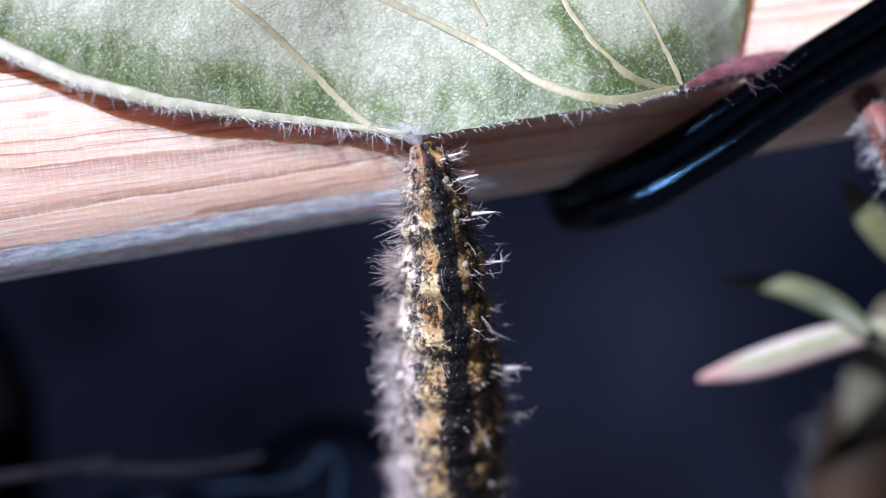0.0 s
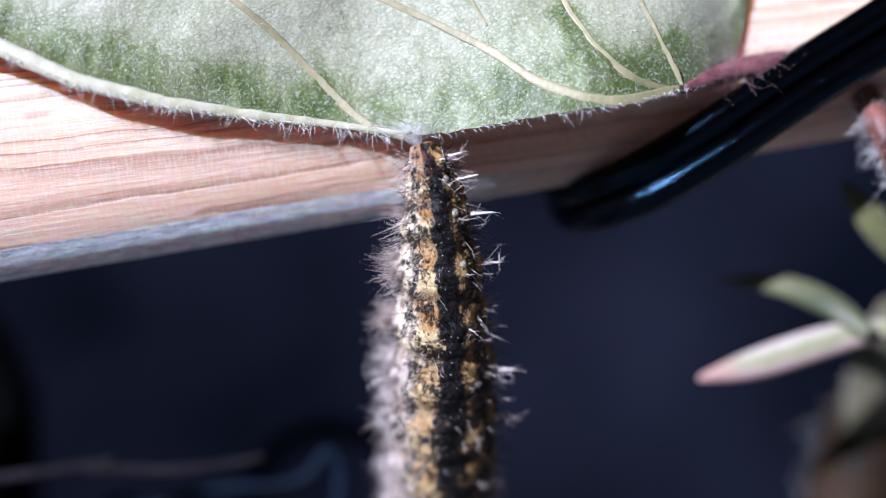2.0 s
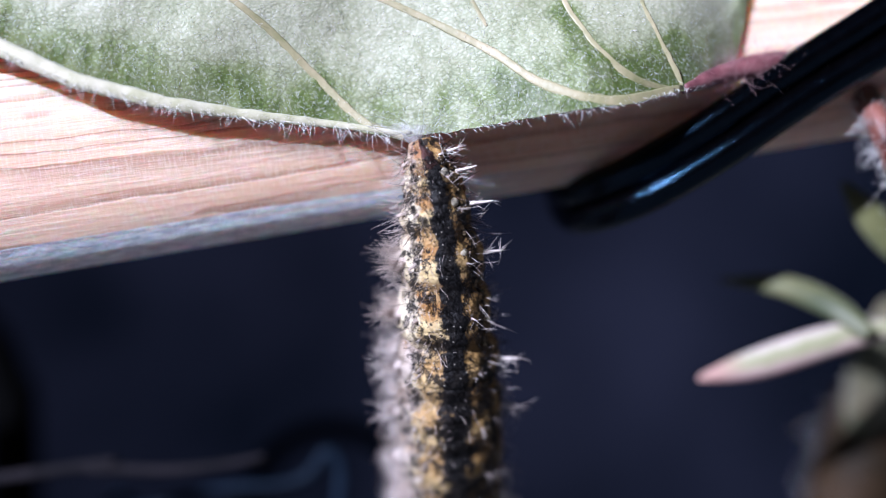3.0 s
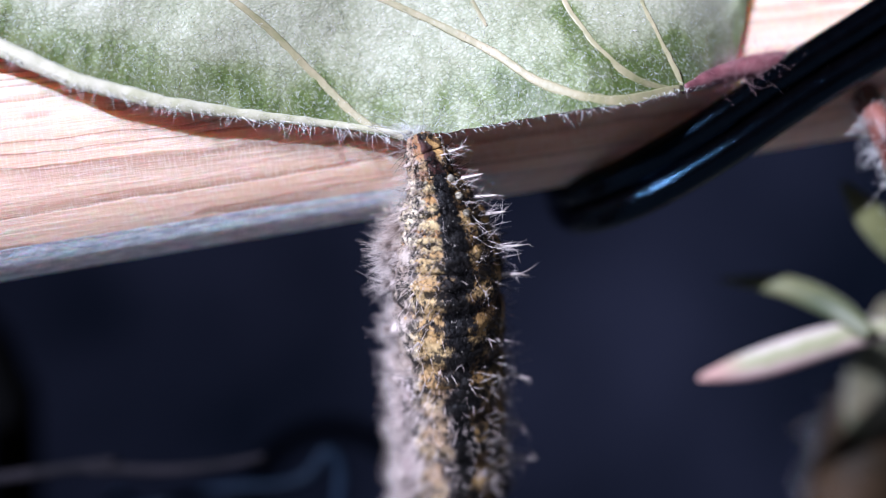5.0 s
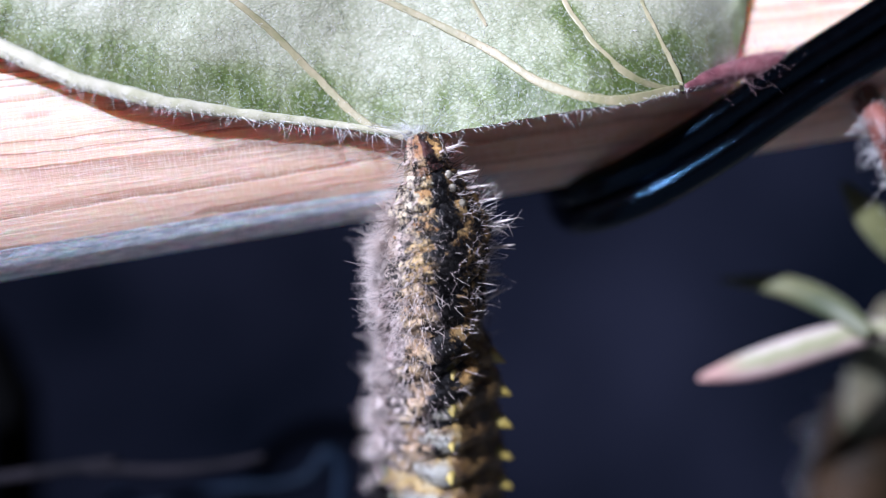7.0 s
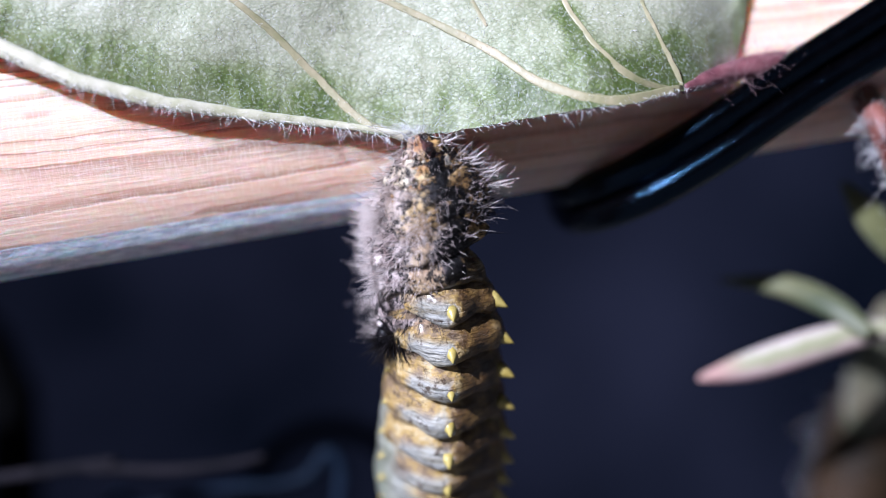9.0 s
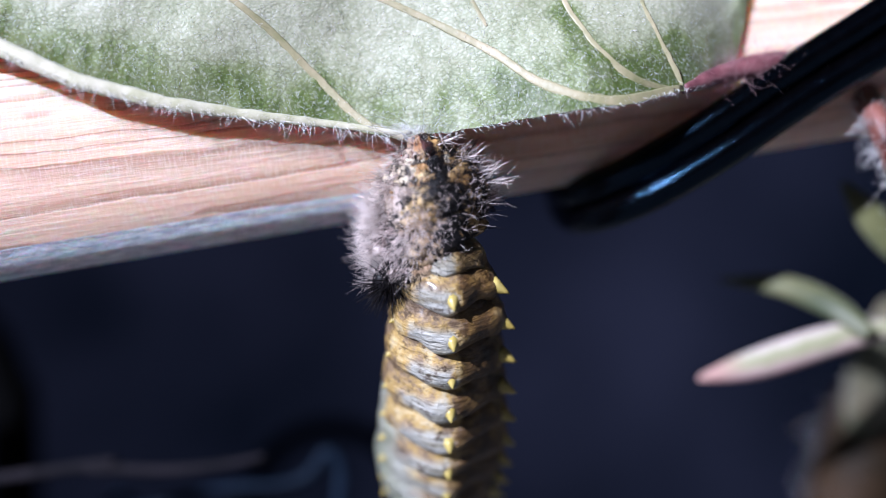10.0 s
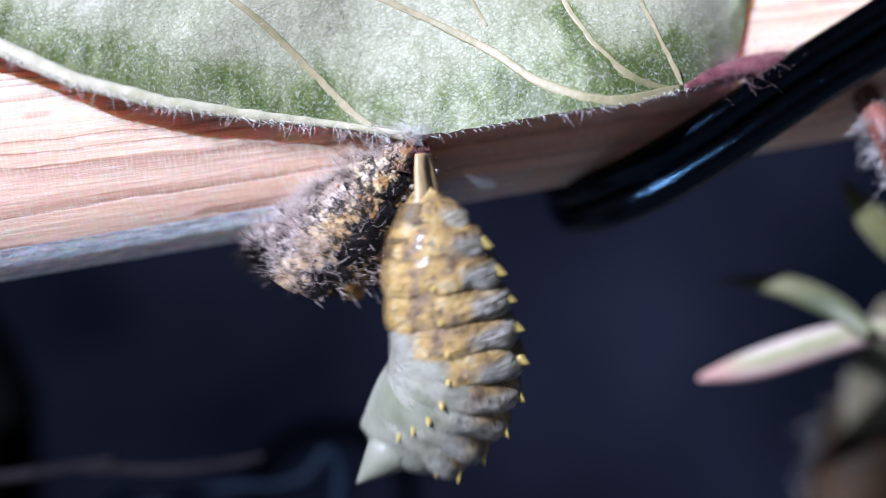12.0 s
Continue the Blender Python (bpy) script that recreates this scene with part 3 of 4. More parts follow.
def garden_plant():
    plant = thing("plant", (29.29, 14.00, 8.70), "slender young plant with pale pink-tipped buds and brown stem", "plant")
    g = Geo()
    ln = smooth_line([(26.97, 27.00, 2.68), (30.91, 27.00, 35.52), (32.67, 27.00, 44.28), (34.20, 27.00, 49.53)], 60)
    g.tube(ln, [4.0 - 0.7 * i / 59 - 0.6 * max(0, (i - 50) / 9) for i in range(60)], 20)
    part("stem", g, BARK, plant, "brown stem")
    g = Geo()
    for _ in range(45):
        q = ln[random.randrange(24, 59)]
        a = random.uniform(math.pi * 0.6, math.pi * 1.4)
        d = Vector((math.cos(a), math.sin(a), random.gauss(0.3, 0.4))).normalized()
        g.needle(q + Vector((math.cos(a), math.sin(a), 0)) * 3.4, d, random.uniform(0.8, 2.0), 0.028, 0.2)
    part("stem_down", g, FUZZ, plant, kind="stuff")
    g = Geo()
    ln = smooth_line([(31.63, 25.50, 44.53), (32.23, 24.50, 48.53), (32.26, 22.00, 52.16), (32.12, 18.00, 55.29)], 30)
    g.tube(ln, [0.6 + 1.6 * math.sin(math.pi * (0.06 + 0.74 * i / 29)) ** 0.8 + 0.2 * wob(i, 0, 0, 0.4) for i in range(30)], 20)
    part("sheath", g, SHEATH, plant, "pale green sheath")
    g = Geo()
    ln = smooth_line([(29.68, 12.00, 54.95), (25.26, 12.00, 54.05), (20.47, 12.00, 52.55), (16.64, 12.00, 51.54)], 40)
    blade(g, ln, [0.55 + 0.58 * math.sin(math.pi * (i / 39) ** 1.15) ** 0.9 - 0.38 * (i / 39) ** 3 for i in range(40)], 0.6)
    part("bud", g, BUD, plant, "pale pink-tipped bud")
    g = Geo()
    ln = smooth_line([(27.31, 10.50, 54.62), (25.26, 12.00, 56.35), (22.30, 13.00, 57.60), (18.40, 14.00, 57.95)], 40)
    blade(g, ln, [0.50 + 0.40 * math.sin(math.pi * (i / 39)) - 0.42 * (i / 39) ** 3 for i in range(40)], 0.36)
    part("leaflet", g, GREEN, plant, "narrow green leaflet")
    g = Geo()
    ln = smooth_line([(30.97, 12.00, 58.57), (29.13, 12.00, 60.59), (27.47, 12.00, 62.54), (26.00, 12.00, 64.38)], 30)
    blade(g, ln, [1.1 * math.sin(math.pi * (0.15 + 0.8 * i / 29)) for i in range(30)], 0.4)
    part("leaflet", g, GREEN, plant, "narrow green leaflet")
    g = Geo()
    ln = smooth_line([(26.26, 8.50, 71.30), (25.84, 7.50, 69.76), (25.72, 5.50, 68.15), (26.34, 4.50, 66.20), (27.63, 5.00, 63.73), (32.0, 10.0, 58.9)], 30)
    g.tube(ln, [0.85 + 0.12 * wob(i, 3, 0, 0.4) for i in range(30)], 12)
    part("side_stem", g, RUSSET, plant, "reddish hairy side stem")
    g = Geo()
    for _ in range(620):
        q = ln[random.randrange(0, 26)]
        a = random.uniform(0, math.tau)
        d = Vector((math.cos(a), math.sin(a) * 0.7 - 0.2, random.gauss(-0.2, 0.5))).normalized()
        g.needle(q + d * 0.75, d, random.uniform(0.5, 1.7), random.uniform(0.012, 0.022), 0.3)
    part("stem_hairs", g, FUZZ, plant, kind="stuff")


# ---- dark loops and a dry twig lying behind ----
def far_wire():
    w = thing("wire_loop", (-16.00, 40.00, -4.00), "black wire loop standing out of focus behind", "wire")
    g = Geo()
    g.tube(smooth_line([(-19.0, 40.0, -4.0), (-17.89, 40.00, 32.15), (-16.89, 40.00, 38.13), (-14.65, 40.00, 42.11), (-11.16, 40.00, 44.01), (-7.17, 40.00, 43.76), (-4.19, 40.00, 41.62), (-2.94, 40.00, 36.13), (-2.5, 40.0, -4.0)], 60), [0.95] * 60, 14)
    part("loop", g, RUBBER, w)
    g = Geo()
    g.tube(smooth_line([(-46.54, 40.00, 56.06), (-41.05, 40.00, 52.58), (-38.81, 40.00, 48.09), (-37.82, 40.00, 42.11), (-37.0, 40.0, -4.0)], 40), [2.2] * 40, 14)
    part("tail", g, RUBBER, w, "loose black wire end")
    # bluish gloss of the black wire, added as a strand of its own
    b = thing("wire_gloss", (-22.0, 20.00, -4.0), "thin blue-grey hooked strand, standing in for gloss on the black wire", "wire")
    g = Geo()
    g.tube(smooth_line([(-23.0, 20.0, -4.0), (-24.48, 20.00, 38.15), (-20.84, 20.00, 41.39), (-15.57, 20.00, 42.69), (-11.51, 20.00, 43.02), (-9.49, 20.00, 43.91), (-8.43, 20.00, 45.37), (-7.54, 20.00, 44.84), (-7.22, 20.00, 43.02), (-7.46, 20.00, 38.96), (-7.8, 20.0, -4.0)], 90), [0.45] * 90, 12)
    part("strand", g, BLUE, b)
    t = thing("dry_twig", (-34.04, 15.00, -1.14), "thin dry brown twig leaning behind", "twig")
    g = Geo()
    g.tube(smooth_line([(-90.0, 15.0, 36.0), (-27.67, 15.00, 44.83), (-23.85, 15.00, 45.13), (-18.50, 15.00, 45.02), (-14.67, 15.00, 45.44), (-12.00, 15.00, 45.98)], 40), [0.40 - 0.2 * (i / 39) ** 4 for i in range(40)], 10)
    part("shaft", g, TWIG, t)


# ---- caterpillar: skin folds that slide up and bunch ----
SEGMENTS = [1.56, 1.40, 2.5, 2.88, 2.97, 2.97, 2.97, 2.97, 2.97, 2.8, 2.65, 2.5, 2.9, 1.9]
FOLDS = []
_s = 0.0
for _i, _len in enumerate(SEGMENTS):
    for _k in range(3):
        FOLDS.append((_i, _k, _s + _len * (_k + 0.5) / 3, _len / 3))
    _s += _len
BODY_END = _s
GIRTH_S = [0.0, 0.6, 1.3, 2.2, 3.1, 4.7, 7.5, 10.6, 13.7, 17.0, 21.0, 26.0, 30.0, 37.0]
GIRTH_R = [0.80, 1.05, 1.20, 1.42, 1.66, 1.90, 2.24, 2.62, 2.95, 3.1, 3.1, 3.1, 3.35, 3.5]
SLIT_FROM = 31


def girth(s):
    return float(np.interp(s, GIRTH_S, GIRTH_R))


def beat_at(s):
    """Number of the segment at a length along the body, with the share of it that is passed."""
    ends = np.cumsum([0.0, *SEGMENTS])
    return float(np.interp(s, ends, range(len(ends))))


def bristle_dir(a, up=0.0):
    return Vector((math.sin(a), -math.cos(a), up))


def caterpillar():
    cat = thing("caterpillar", HOLD, "black and cream spiny caterpillar shedding its skin, hanging from the leaf", "caterpillar")
    pieces = []
    for n, (seg, k, s, length) in enumerate(FOLDS):
        r0, half = girth(s), length * 0.74
        slit = radians(62) * min(1.15, max(0, (n - SLIT_FROM) / 8.0)) if n > SLIT_FROM else 0.0
        mid = radians(64)
        g = Geo()
        full = slit == 0.0
        cols = 56
        rows = []
        shape = [(w, 1.0 - 0.17 * max(0, abs(w) - 0.66)) for w in (-1.05, -0.88, -0.66, -0.4, -0.13, 0.13, 0.4, 0.66, 0.88, 1.05)]
        if n == 0:
            shape = [(-1.75, 0.12), (-1.68, 0.45), (-1.45, 0.74), *shape[1:]]
        rest, beats = [], []
        for w, q in shape:
            row = []
            sv = s + w * half
            beat = beat_at(sv)
            for c in range(cols if full else cols + 1):
                a = mid + slit + (math.tau - 2 * slit) * c / cols
                lump = 0.26 * wob(3 * math.sin(a), 3 * math.cos(a), sv * 1.1, 0.8) + 0.17 * wob(8 * math.sin(a), 8 * math.cos(a), sv * 2.2, 1.0)
                rr = girth(sv) * q * (0.95 + 0.10 * math.sin(math.pi * (beat % 1)) ** 0.7) + lump
                row.append((rr * math.sin(a), -rr * math.cos(a), -w * half))
                rest.append((row[-1][0] * MM, row[-1][1] * MM, -sv * MM))
                beats.append(beat)
            rows.append(row)
        g.sheet(rows, ring=full)
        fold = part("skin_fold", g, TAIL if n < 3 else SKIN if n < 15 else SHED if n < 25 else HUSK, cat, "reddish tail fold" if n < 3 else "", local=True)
        fold.data.attributes.new("rest", "FLOAT_VECTOR", "POINT").data.foreach_set("vector", [v for q in rest for v in q])
        fold.data.attributes.new("beat", "FLOAT", "POINT").data.foreach_set("value", beats)
        pieces.append(fold)
        pale, dark = Geo(), Geo()
        for _ in range(int(50 + 8 * r0 if n < 24 else 100 + 14 * r0)):
            a = random.uniform(0, math.tau) if n < 24 or random.random() < 0.75 else radians(random.gauss(-60, 40))
            if abs((a - mid + math.pi) % math.tau - math.pi) < slit + 0.05:
                continue
            z = random.uniform(-1, 1) * half * 0.8
            p = bristle_dir(a) * r0 * 0.98 + Vector((0, 0, z))
            d = bristle_dir(a + random.gauss(0, 0.3), random.gauss(-0.1, 0.45))
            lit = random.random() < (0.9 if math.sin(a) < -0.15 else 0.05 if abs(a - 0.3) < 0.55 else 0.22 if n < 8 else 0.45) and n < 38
            fat = 0.42 if n < 14 else 0.72
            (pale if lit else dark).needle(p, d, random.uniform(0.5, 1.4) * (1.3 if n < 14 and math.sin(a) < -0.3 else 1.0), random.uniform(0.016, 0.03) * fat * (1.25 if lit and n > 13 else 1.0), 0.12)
        for _ in range(84 if n > 23 else 0):
            # tangled bristles of the foremost rings, swept back
            a = random.uniform(0, math.tau)
            if abs((a - mid + math.pi) % math.tau - math.pi) < slit + 0.05:
                continue
            p = bristle_dir(a) * r0 * 0.97 + Vector((0, 0, random.uniform(-0.8, 0.8) * half))
            lit = random.random() < 0.82 and n < 39
            (pale if lit else dark).needle(p, bristle_dir(a + random.gauss(0, 0.4), random.gauss(0.45, 0.6)), random.uniform(0.7, 1.75), random.uniform(0.016, 0.027), 0.14)
        for _ in range(24 if 1 < n < 24 else 0):
            # long stiff bristles
            a = random.uniform(0, math.tau)
            if abs((a - mid + math.pi) % math.tau - math.pi) < slit + 0.05:
                continue
            p = bristle_dir(a) * r0 * 0.97 + Vector((0, 0, random.uniform(-0.8, 0.8) * half))
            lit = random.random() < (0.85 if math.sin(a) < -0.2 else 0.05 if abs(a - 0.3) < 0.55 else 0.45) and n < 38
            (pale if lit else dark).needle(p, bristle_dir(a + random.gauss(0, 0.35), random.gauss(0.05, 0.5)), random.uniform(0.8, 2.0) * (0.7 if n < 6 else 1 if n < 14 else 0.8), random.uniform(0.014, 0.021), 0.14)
        for _ in range(36 if 2 < n < 25 else 0):
            a = radians(random.gauss(3, 28))
            p = bristle_dir(a) * r0 * 0.97 + Vector((0, 0, random.uniform(-0.8, 0.8) * half))
            dark.needle(p, bristle_dir(a + random.gauss(0, 0.35), random.gauss(0.0, 0.5)), random.uniform(0.35, 1.0), random.uniform(0.012, 0.019), 0.16)
        for _ in range(14 if 2 < n < 20 else 0):
            a = radians(random.gauss(-42, 18))
            p = bristle_dir(a) * r0 * 0.97 + Vector((0, 0, random.uniform(-0.8, 0.8) * half))
            pale.needle(p, bristle_dir(a + random.gauss(-0.2, 0.35), random.gauss(0.0, 0.5)), random.uniform(0.35, 0.9), random.uniform(0.009, 0.014), 0.16)
        if k == 1:
            for j in range(9):
                a = radians(-150 + 37.5 * j + random.uniform(-5, 5))
                if abs((a - mid + math.pi) % math.tau - math.pi) < slit + 0.15:
                    continue
                out = bristle_dir(a, random.uniform(-0.25, 0.15)).normalized()
                p = bristle_dir(a) * r0 * 0.93
                h = Geo()
                if j in (0, 1, 2) and s > 6.5:
                    # broad fleshy cone with a tuft
                    tall, wide = random.uniform(1.3, 1.8) * 0.6, random.uniform(0.66, 0.84) * (0.5 if n < 14 or n > 23 else 0.55)
                    ring = []
                    for u, q in ((0.0, 1.0), (0.2, 1.02), (0.42, 0.9), (0.62, 0.68), (0.78, 0.44), (0.92, 0.22), (1.0, 0.05)):
                        c0 = p + out * tall * u + Vector((0, 0, -0.35 * u * u))
                        ring.append([c0 + Vector((-out.y * math.cos(b), out.x * math.cos(b), math.sin(b))) * wide * q * (1 + 0.55 * wob(2 * math.cos(b) + 9 * j, 2 * math.sin(b), n + 2 * u, 1.0))
                                     for b in (math.tau * e / 14 for e in range(14))])
                    h.sheet(ring, ring=True)
                    tuft, thin = 150, 0.013
                else:
                    tall = (1.8 if j == 6 else 0.75) * (0.6 + 0.4 * min(1, s / 7)) * random.uniform(0.85, 1.2)
                    slim = 0.45 if j in (4, 5) else 1.0
                    h.tube([p, p + out * tall * 0.4, p + out * tall * 0.8, p + out * tall], [0.17 * slim, 0.10 * slim, 0.06 * slim, 0.025 * slim], 8)
                    tuft, thin = (16, 0.014) if j in (6, 7) else (9, 0.012)
                for _ in range(tuft):
                    b = random.uniform(0.0, 1.0)
                    d = out * random.uniform(0.35, 1.0) + Vector((random.gauss(0, 0.6), random.gauss(0, 0.6), random.gauss(0, 0.6)))
                    h.needle(p + out * tall * b, d, random.uniform(0.3, 0.85) * (1.3 if tuft < 100 else 2.0 if j and n < 20 else 1.5), thin, 0.2)
                part("spine", h, DARK if j == 4 else BRISTLE if j in (5, 6, 7) else PALE_HORN if n > 13 else DULL_HORN, fold, "black spine" if j == 4 else "branched pale spine", local=True)
        warts = Geo()
        spots = [random.choice((random.uniform(-105, -6), random.uniform(-70, -6), random.uniform(42, 85))) for _ in range(15 if n > 2 else 0)] + ([37, 72] if k == 1 and n > 2 else [])
        for a in spots:
            knob = a in (37, 72)
            a = radians(a)
            if abs((a - mid + math.pi) % math.tau - math.pi) < slit + 0.08:
                continue
            out, wide = bristle_dir(a, random.uniform(-0.3, 0.3)), 0.27 if knob else random.uniform(0.05, 0.17)
            p = bristle_dir(a) * r0 * 0.95 + Vector((0, 0, random.uniform(-0.8, 0.8) * half))
            tall = wide * random.uniform(0.5, 0.95)
            warts.tube([p, p + out * tall * 0.5, p + out * tall * 0.85, p + out * tall], [wide, wide * 0.85, wide * 0.5, wide * 0.12], 9)
        if warts.v:
            part("rough_skin", warts, (HORN if k != 1 else CREAM) if n < 24 else BRISTLE, fold, kind="stuff", local=True)
        part("bristles", pale, BRISTLE, fold, kind="stuff", local=True)
        if dark.v:
            part("black_bristles", dark, DARK, fold, kind="stuff", local=True)
    # the old head, carried at the end of the skin
    g = Geo()
    for sx in (-0.5, 0.5):
        rows = []
        for i in range(1, 12):
            b = math.pi * i / 12
            rows.append([(sx + 0.62 * math.sin(b) * math.cos(a), 0.2 + 0.62 * math.sin(b) * math.sin(a), 0.8 * math.cos(b)) for a in (math.tau * c / 20 for c in range(20))])
        n0 = g.sheet(rows, ring=True, flip=True)
        g.f.append(tuple(range(n0, n0 + 20)))
        g.f.append(tuple(range(len(g.v) - 1, len(g.v) - 21, -1)))
    for _ in range(320):
        d = Vector((random.gauss(0, 1), random.gauss(-0.2, 0.8), random.gauss(-0.2, 0.8))).normalized()
        g.needle(Vector((d.x * 0.95, d.y * 0.62, d.z * 0.72)), d, random.uniform(0.6, 1.7), 0.032, 0.12)
    pieces.append(part("old_head", g, DARK, cat, "shiny black bristly old head shell", local=True))
    return cat, pieces


# ---- chrysalis: a chain of shells ----
PUPA_LONG = 23.12
SHELLS = [  # start and end along the body (0 at the stalk), radii at both ends
    (0.100, 0.186, 0.90, 2.00), (0.165, 0.255, 2.02, 2.70), (0.245, 0.340, 2.76, 3.05), (0.330, 0.425, 2.99, 3.23),
    (0.415, 0.510, 3.13, 3.37), (0.500, 0.590, 3.34, 3.50), (0.580, 0.665, 3.48, 3.56), (0.655, 0.735, 3.54, 3.50), (0.725, 0.800, 3.50, 3.39),
    (0.790, 0.860, 3.39, 3.23)]


def cone(g, p, d, tall, r):
    p, d = Vector(p), Vector(d).normalized()
    g.tube([p - d * 0.15, p + d * tall * 0.3, p + d * tall * 0.75, p + d * tall], [r, r * 0.72, r * 0.3, r * 0.06], 10)


def chrysalis():
    pupa = thing("chrysalis", HOLD, "freshly emerged ochre chrysalis with painted pearly grey sheen and yellow spikes", "chrysalis")
    pieces = []
    broad = radians(12)
    g = Geo()
    rows = []
    for i in range(18):
        u = i / 17
        r = 0.76 + 0.52 * u ** 2.2 - 0.22 * (1 - u) ** 6
        row = []
        for k in range(32):
            a = math.tau * k / 32
            groove = 0.22 * math.exp(-(math.cos(a) / 0.42) ** 2) * min(1, u * 4) if math.sin(a) < 0 else 0
            fx, fy = r * math.cos(a) * 1.08, 0.5 * r * math.sin(a) + groove * 0.6
            row.append((fx * math.cos(broad) - fy * math.sin(broad), fx * math.sin(broad) + fy * math.cos(broad), -3.3 * u))
        rows.append(row)
    n0 = g.sheet(rows, ring=True, flip=True)
    g.f.append(tuple(range(n0, n0 + 32)))
    stalk = part("cremaster", g, STALK, pupa, "cream hooked tail stalk", local=True)
    hooks = Geo()
    for _ in range(40):
        a = random.uniform(0, math.tau)
        d = Vector((0.5 * math.cos(a), 0.5 * math.sin(a), 1))
        hooks.needle((0.28 * math.cos(a), 0.25 * math.sin(a), -0.05), d, 0.35, 0.03, 0.2)
    part("hooks", hooks, PINK, stalk, "reddish hooks", local=True, kind="stuff")
    pieces.append((stalk, 0.0))
    for n, (f0, f1, r0, r1) in enumerate(SHELLS):
        h = PUPA_LONG * (f1 - f0) * 0.5
        g = Geo()
        rows = []
        for i in range(25):
            u = -0.5 + 1.5 * i / 24
            r = r0 + (r1 - r0) * u
            swell = 0.34 * math.sin(math.pi * min(1, max(0, u)) ** 1.5) ** 0.8 - 0.22 * max(0, 0.35 - u) - 1.7 * max(0, -u) ** 1.2 - 0.26 * max(0, (u - 0.88) / 0.12) ** 2
            row = []
            for k in range(96):
                a = math.tau * k / 96
                sa, ca = math.sin(a), math.cos(a)
                low = 0.35 if n < 4 else 0.08
                lid = sum(math.exp(-(((a - radians(m) + math.pi) % math.tau - math.pi) / 0.42) ** 2) for m in (22, 92))
                back = low + (1 - low) * (0.5 + 0.5 * math.cos(a - radians(57)))
                lump = 0.24 * wob(1.6 * sa, 1.6 * ca, n * 4 + 2 * u, 1.0) + 0.06 * math.cos(7 * a + 1.3 * n) * max(0, u)
                lump += 0.09 * wob(5 * sa, 5 * ca, n * 7 + 5 * u, 1.1) + 0.03 * wob(3 * sa, 3 * ca, n * 9 + 14 * u, 1.2)
                dome = math.sqrt(max(0.05, 1 - (u / 0.505) ** 2)) if n == 0 and u < 0 else 1.0
                rr = r * dome + (swell * (1 + 1.1 * lid) + lump + 0.22 * lid * max(0, u) ** 2) * back * dome
                edge = -0.62 * lid * max(0, u) ** 1.5 + 0.25 * wob(2.5 * sa, 2.5 * ca, n * 5.5, 1.0) * max(0, u)
                row.append((rr * sa, -rr * ca, h * (1 - 2 * u) + edge))
            rows.append(row)
        n0 = g.sheet(rows, ring=True)
        if n == 0:
            g.f.append(tuple(range(n0 + 95, n0 - 1, -1)))
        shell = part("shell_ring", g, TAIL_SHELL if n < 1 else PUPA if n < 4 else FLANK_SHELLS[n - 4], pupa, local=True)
        pieces.append((shell, (f0 + f1) / 2))
        rm = r0 + (r1 - r0) * 0.62 + 0.08
        for a in (28, 90, -45, 163) if n else ():
            c = Geo()
            d = bristle_dir(radians(a), -0.5 if a == 28 else -0.35)
            size = 1.0 if a in (28, 90) else 0.4
            cone(c, bristle_dir(radians(a)) * (rm + 0.42 * (a in (28, 90))) + Vector((0, 0, -h * 0.5)), d, (0.70 if a == 28 else 1.0) * size, (0.38 if a == 28 else 0.50) * size + 0.03)
            part("spike", c, TOOTH, shell, "yellow pointed spike", local=True)
    # thorax, head and wing cases: one stiff piece
    f0 = 0.835
    long = PUPA_LONG * (1 - f0) * 1.05
    g = Geo()
    rows = []
    for i in range(34):
        u = i / 33
        row = []
        for k in range(64):
            a = math.tau * k / 64
            back = math.cos(a - radians(57))
            r = 2.98 * (1 - 0.16 * u - 0.55 * max(0, (u - 0.35) / 0.65) ** 1.7) + 0.30 * math.exp(-((u - 0.45) / 0.25) ** 2) * max(0, back) 
            r += 0.05 * wob(2 * math.sin(a), 2 * math.cos(a), 5 * u, 1.2)
            row.append((r * math.sin(a), -r * math.cos(a), -long * u * 0.93))
        rows.append(row)
    n0 = g.sheet(rows, ring=True)
    g.f.append(tuple(range(len(g.v) - 64, len(g.v))))
    front = part("thorax", g, WING, pupa, "pale greenish thorax and head", local=True)
    pieces.append((front, f0))
    for s in (-1, 1):
        c = Geo()
        side = bristle_dir(radians(57 + 90 * s))
        cone(c, side * 1.3 + Vector((0, 0, -long * 0.5)), side * 0.36 + Vector((0, 0, -1)), 3.1, 1.75)
        part("head_horn", c, WING, front, "pale blunt head point", local=True)
        w = Geo()
        rows = []
        for i in range(22):
            u = i / 21
            zz = 4.6 - (4.6 + long * 0.75) * u
            wide = radians(126) * math.sin(math.pi * min(1, 0.04 + u * 0.94)) ** 0.55 * (0.6 + 0.4 * min(1, u / 0.45))
            base = float(np.interp(-zz, [-9.6, -8.0, -6.0, -4.5, -2.5, 0, long * 0.6, long], [2.75, 3.08, 3.36, 3.5, 3.48, 3.1, 2.5, 1.9]))
            row = []
            for k in range(17):
                v = k / 16
                a = radians(57 + 180) + s * (radians(-3) + wide * v)
                rr = base - 0.2 + 0.62 * (1 - v ** 7) * math.sin(math.pi * min(0.97, 0.03 + u)) ** 0.6 + 0.04 * wob(3 * v, 5 * u, s, 1.3)
                row.append((rr * math.sin(a), -rr * math.cos(a), zz))
            rows.append(row)
        w.sheet(rows, flip=s < 0)
        w.sheet([[(x * 0.93, y * 0.93, z) for x, y, z in r] for r in rows], flip=s > 0)
        part("wing_case", w, WING, front, "smooth pale wing case", local=True)
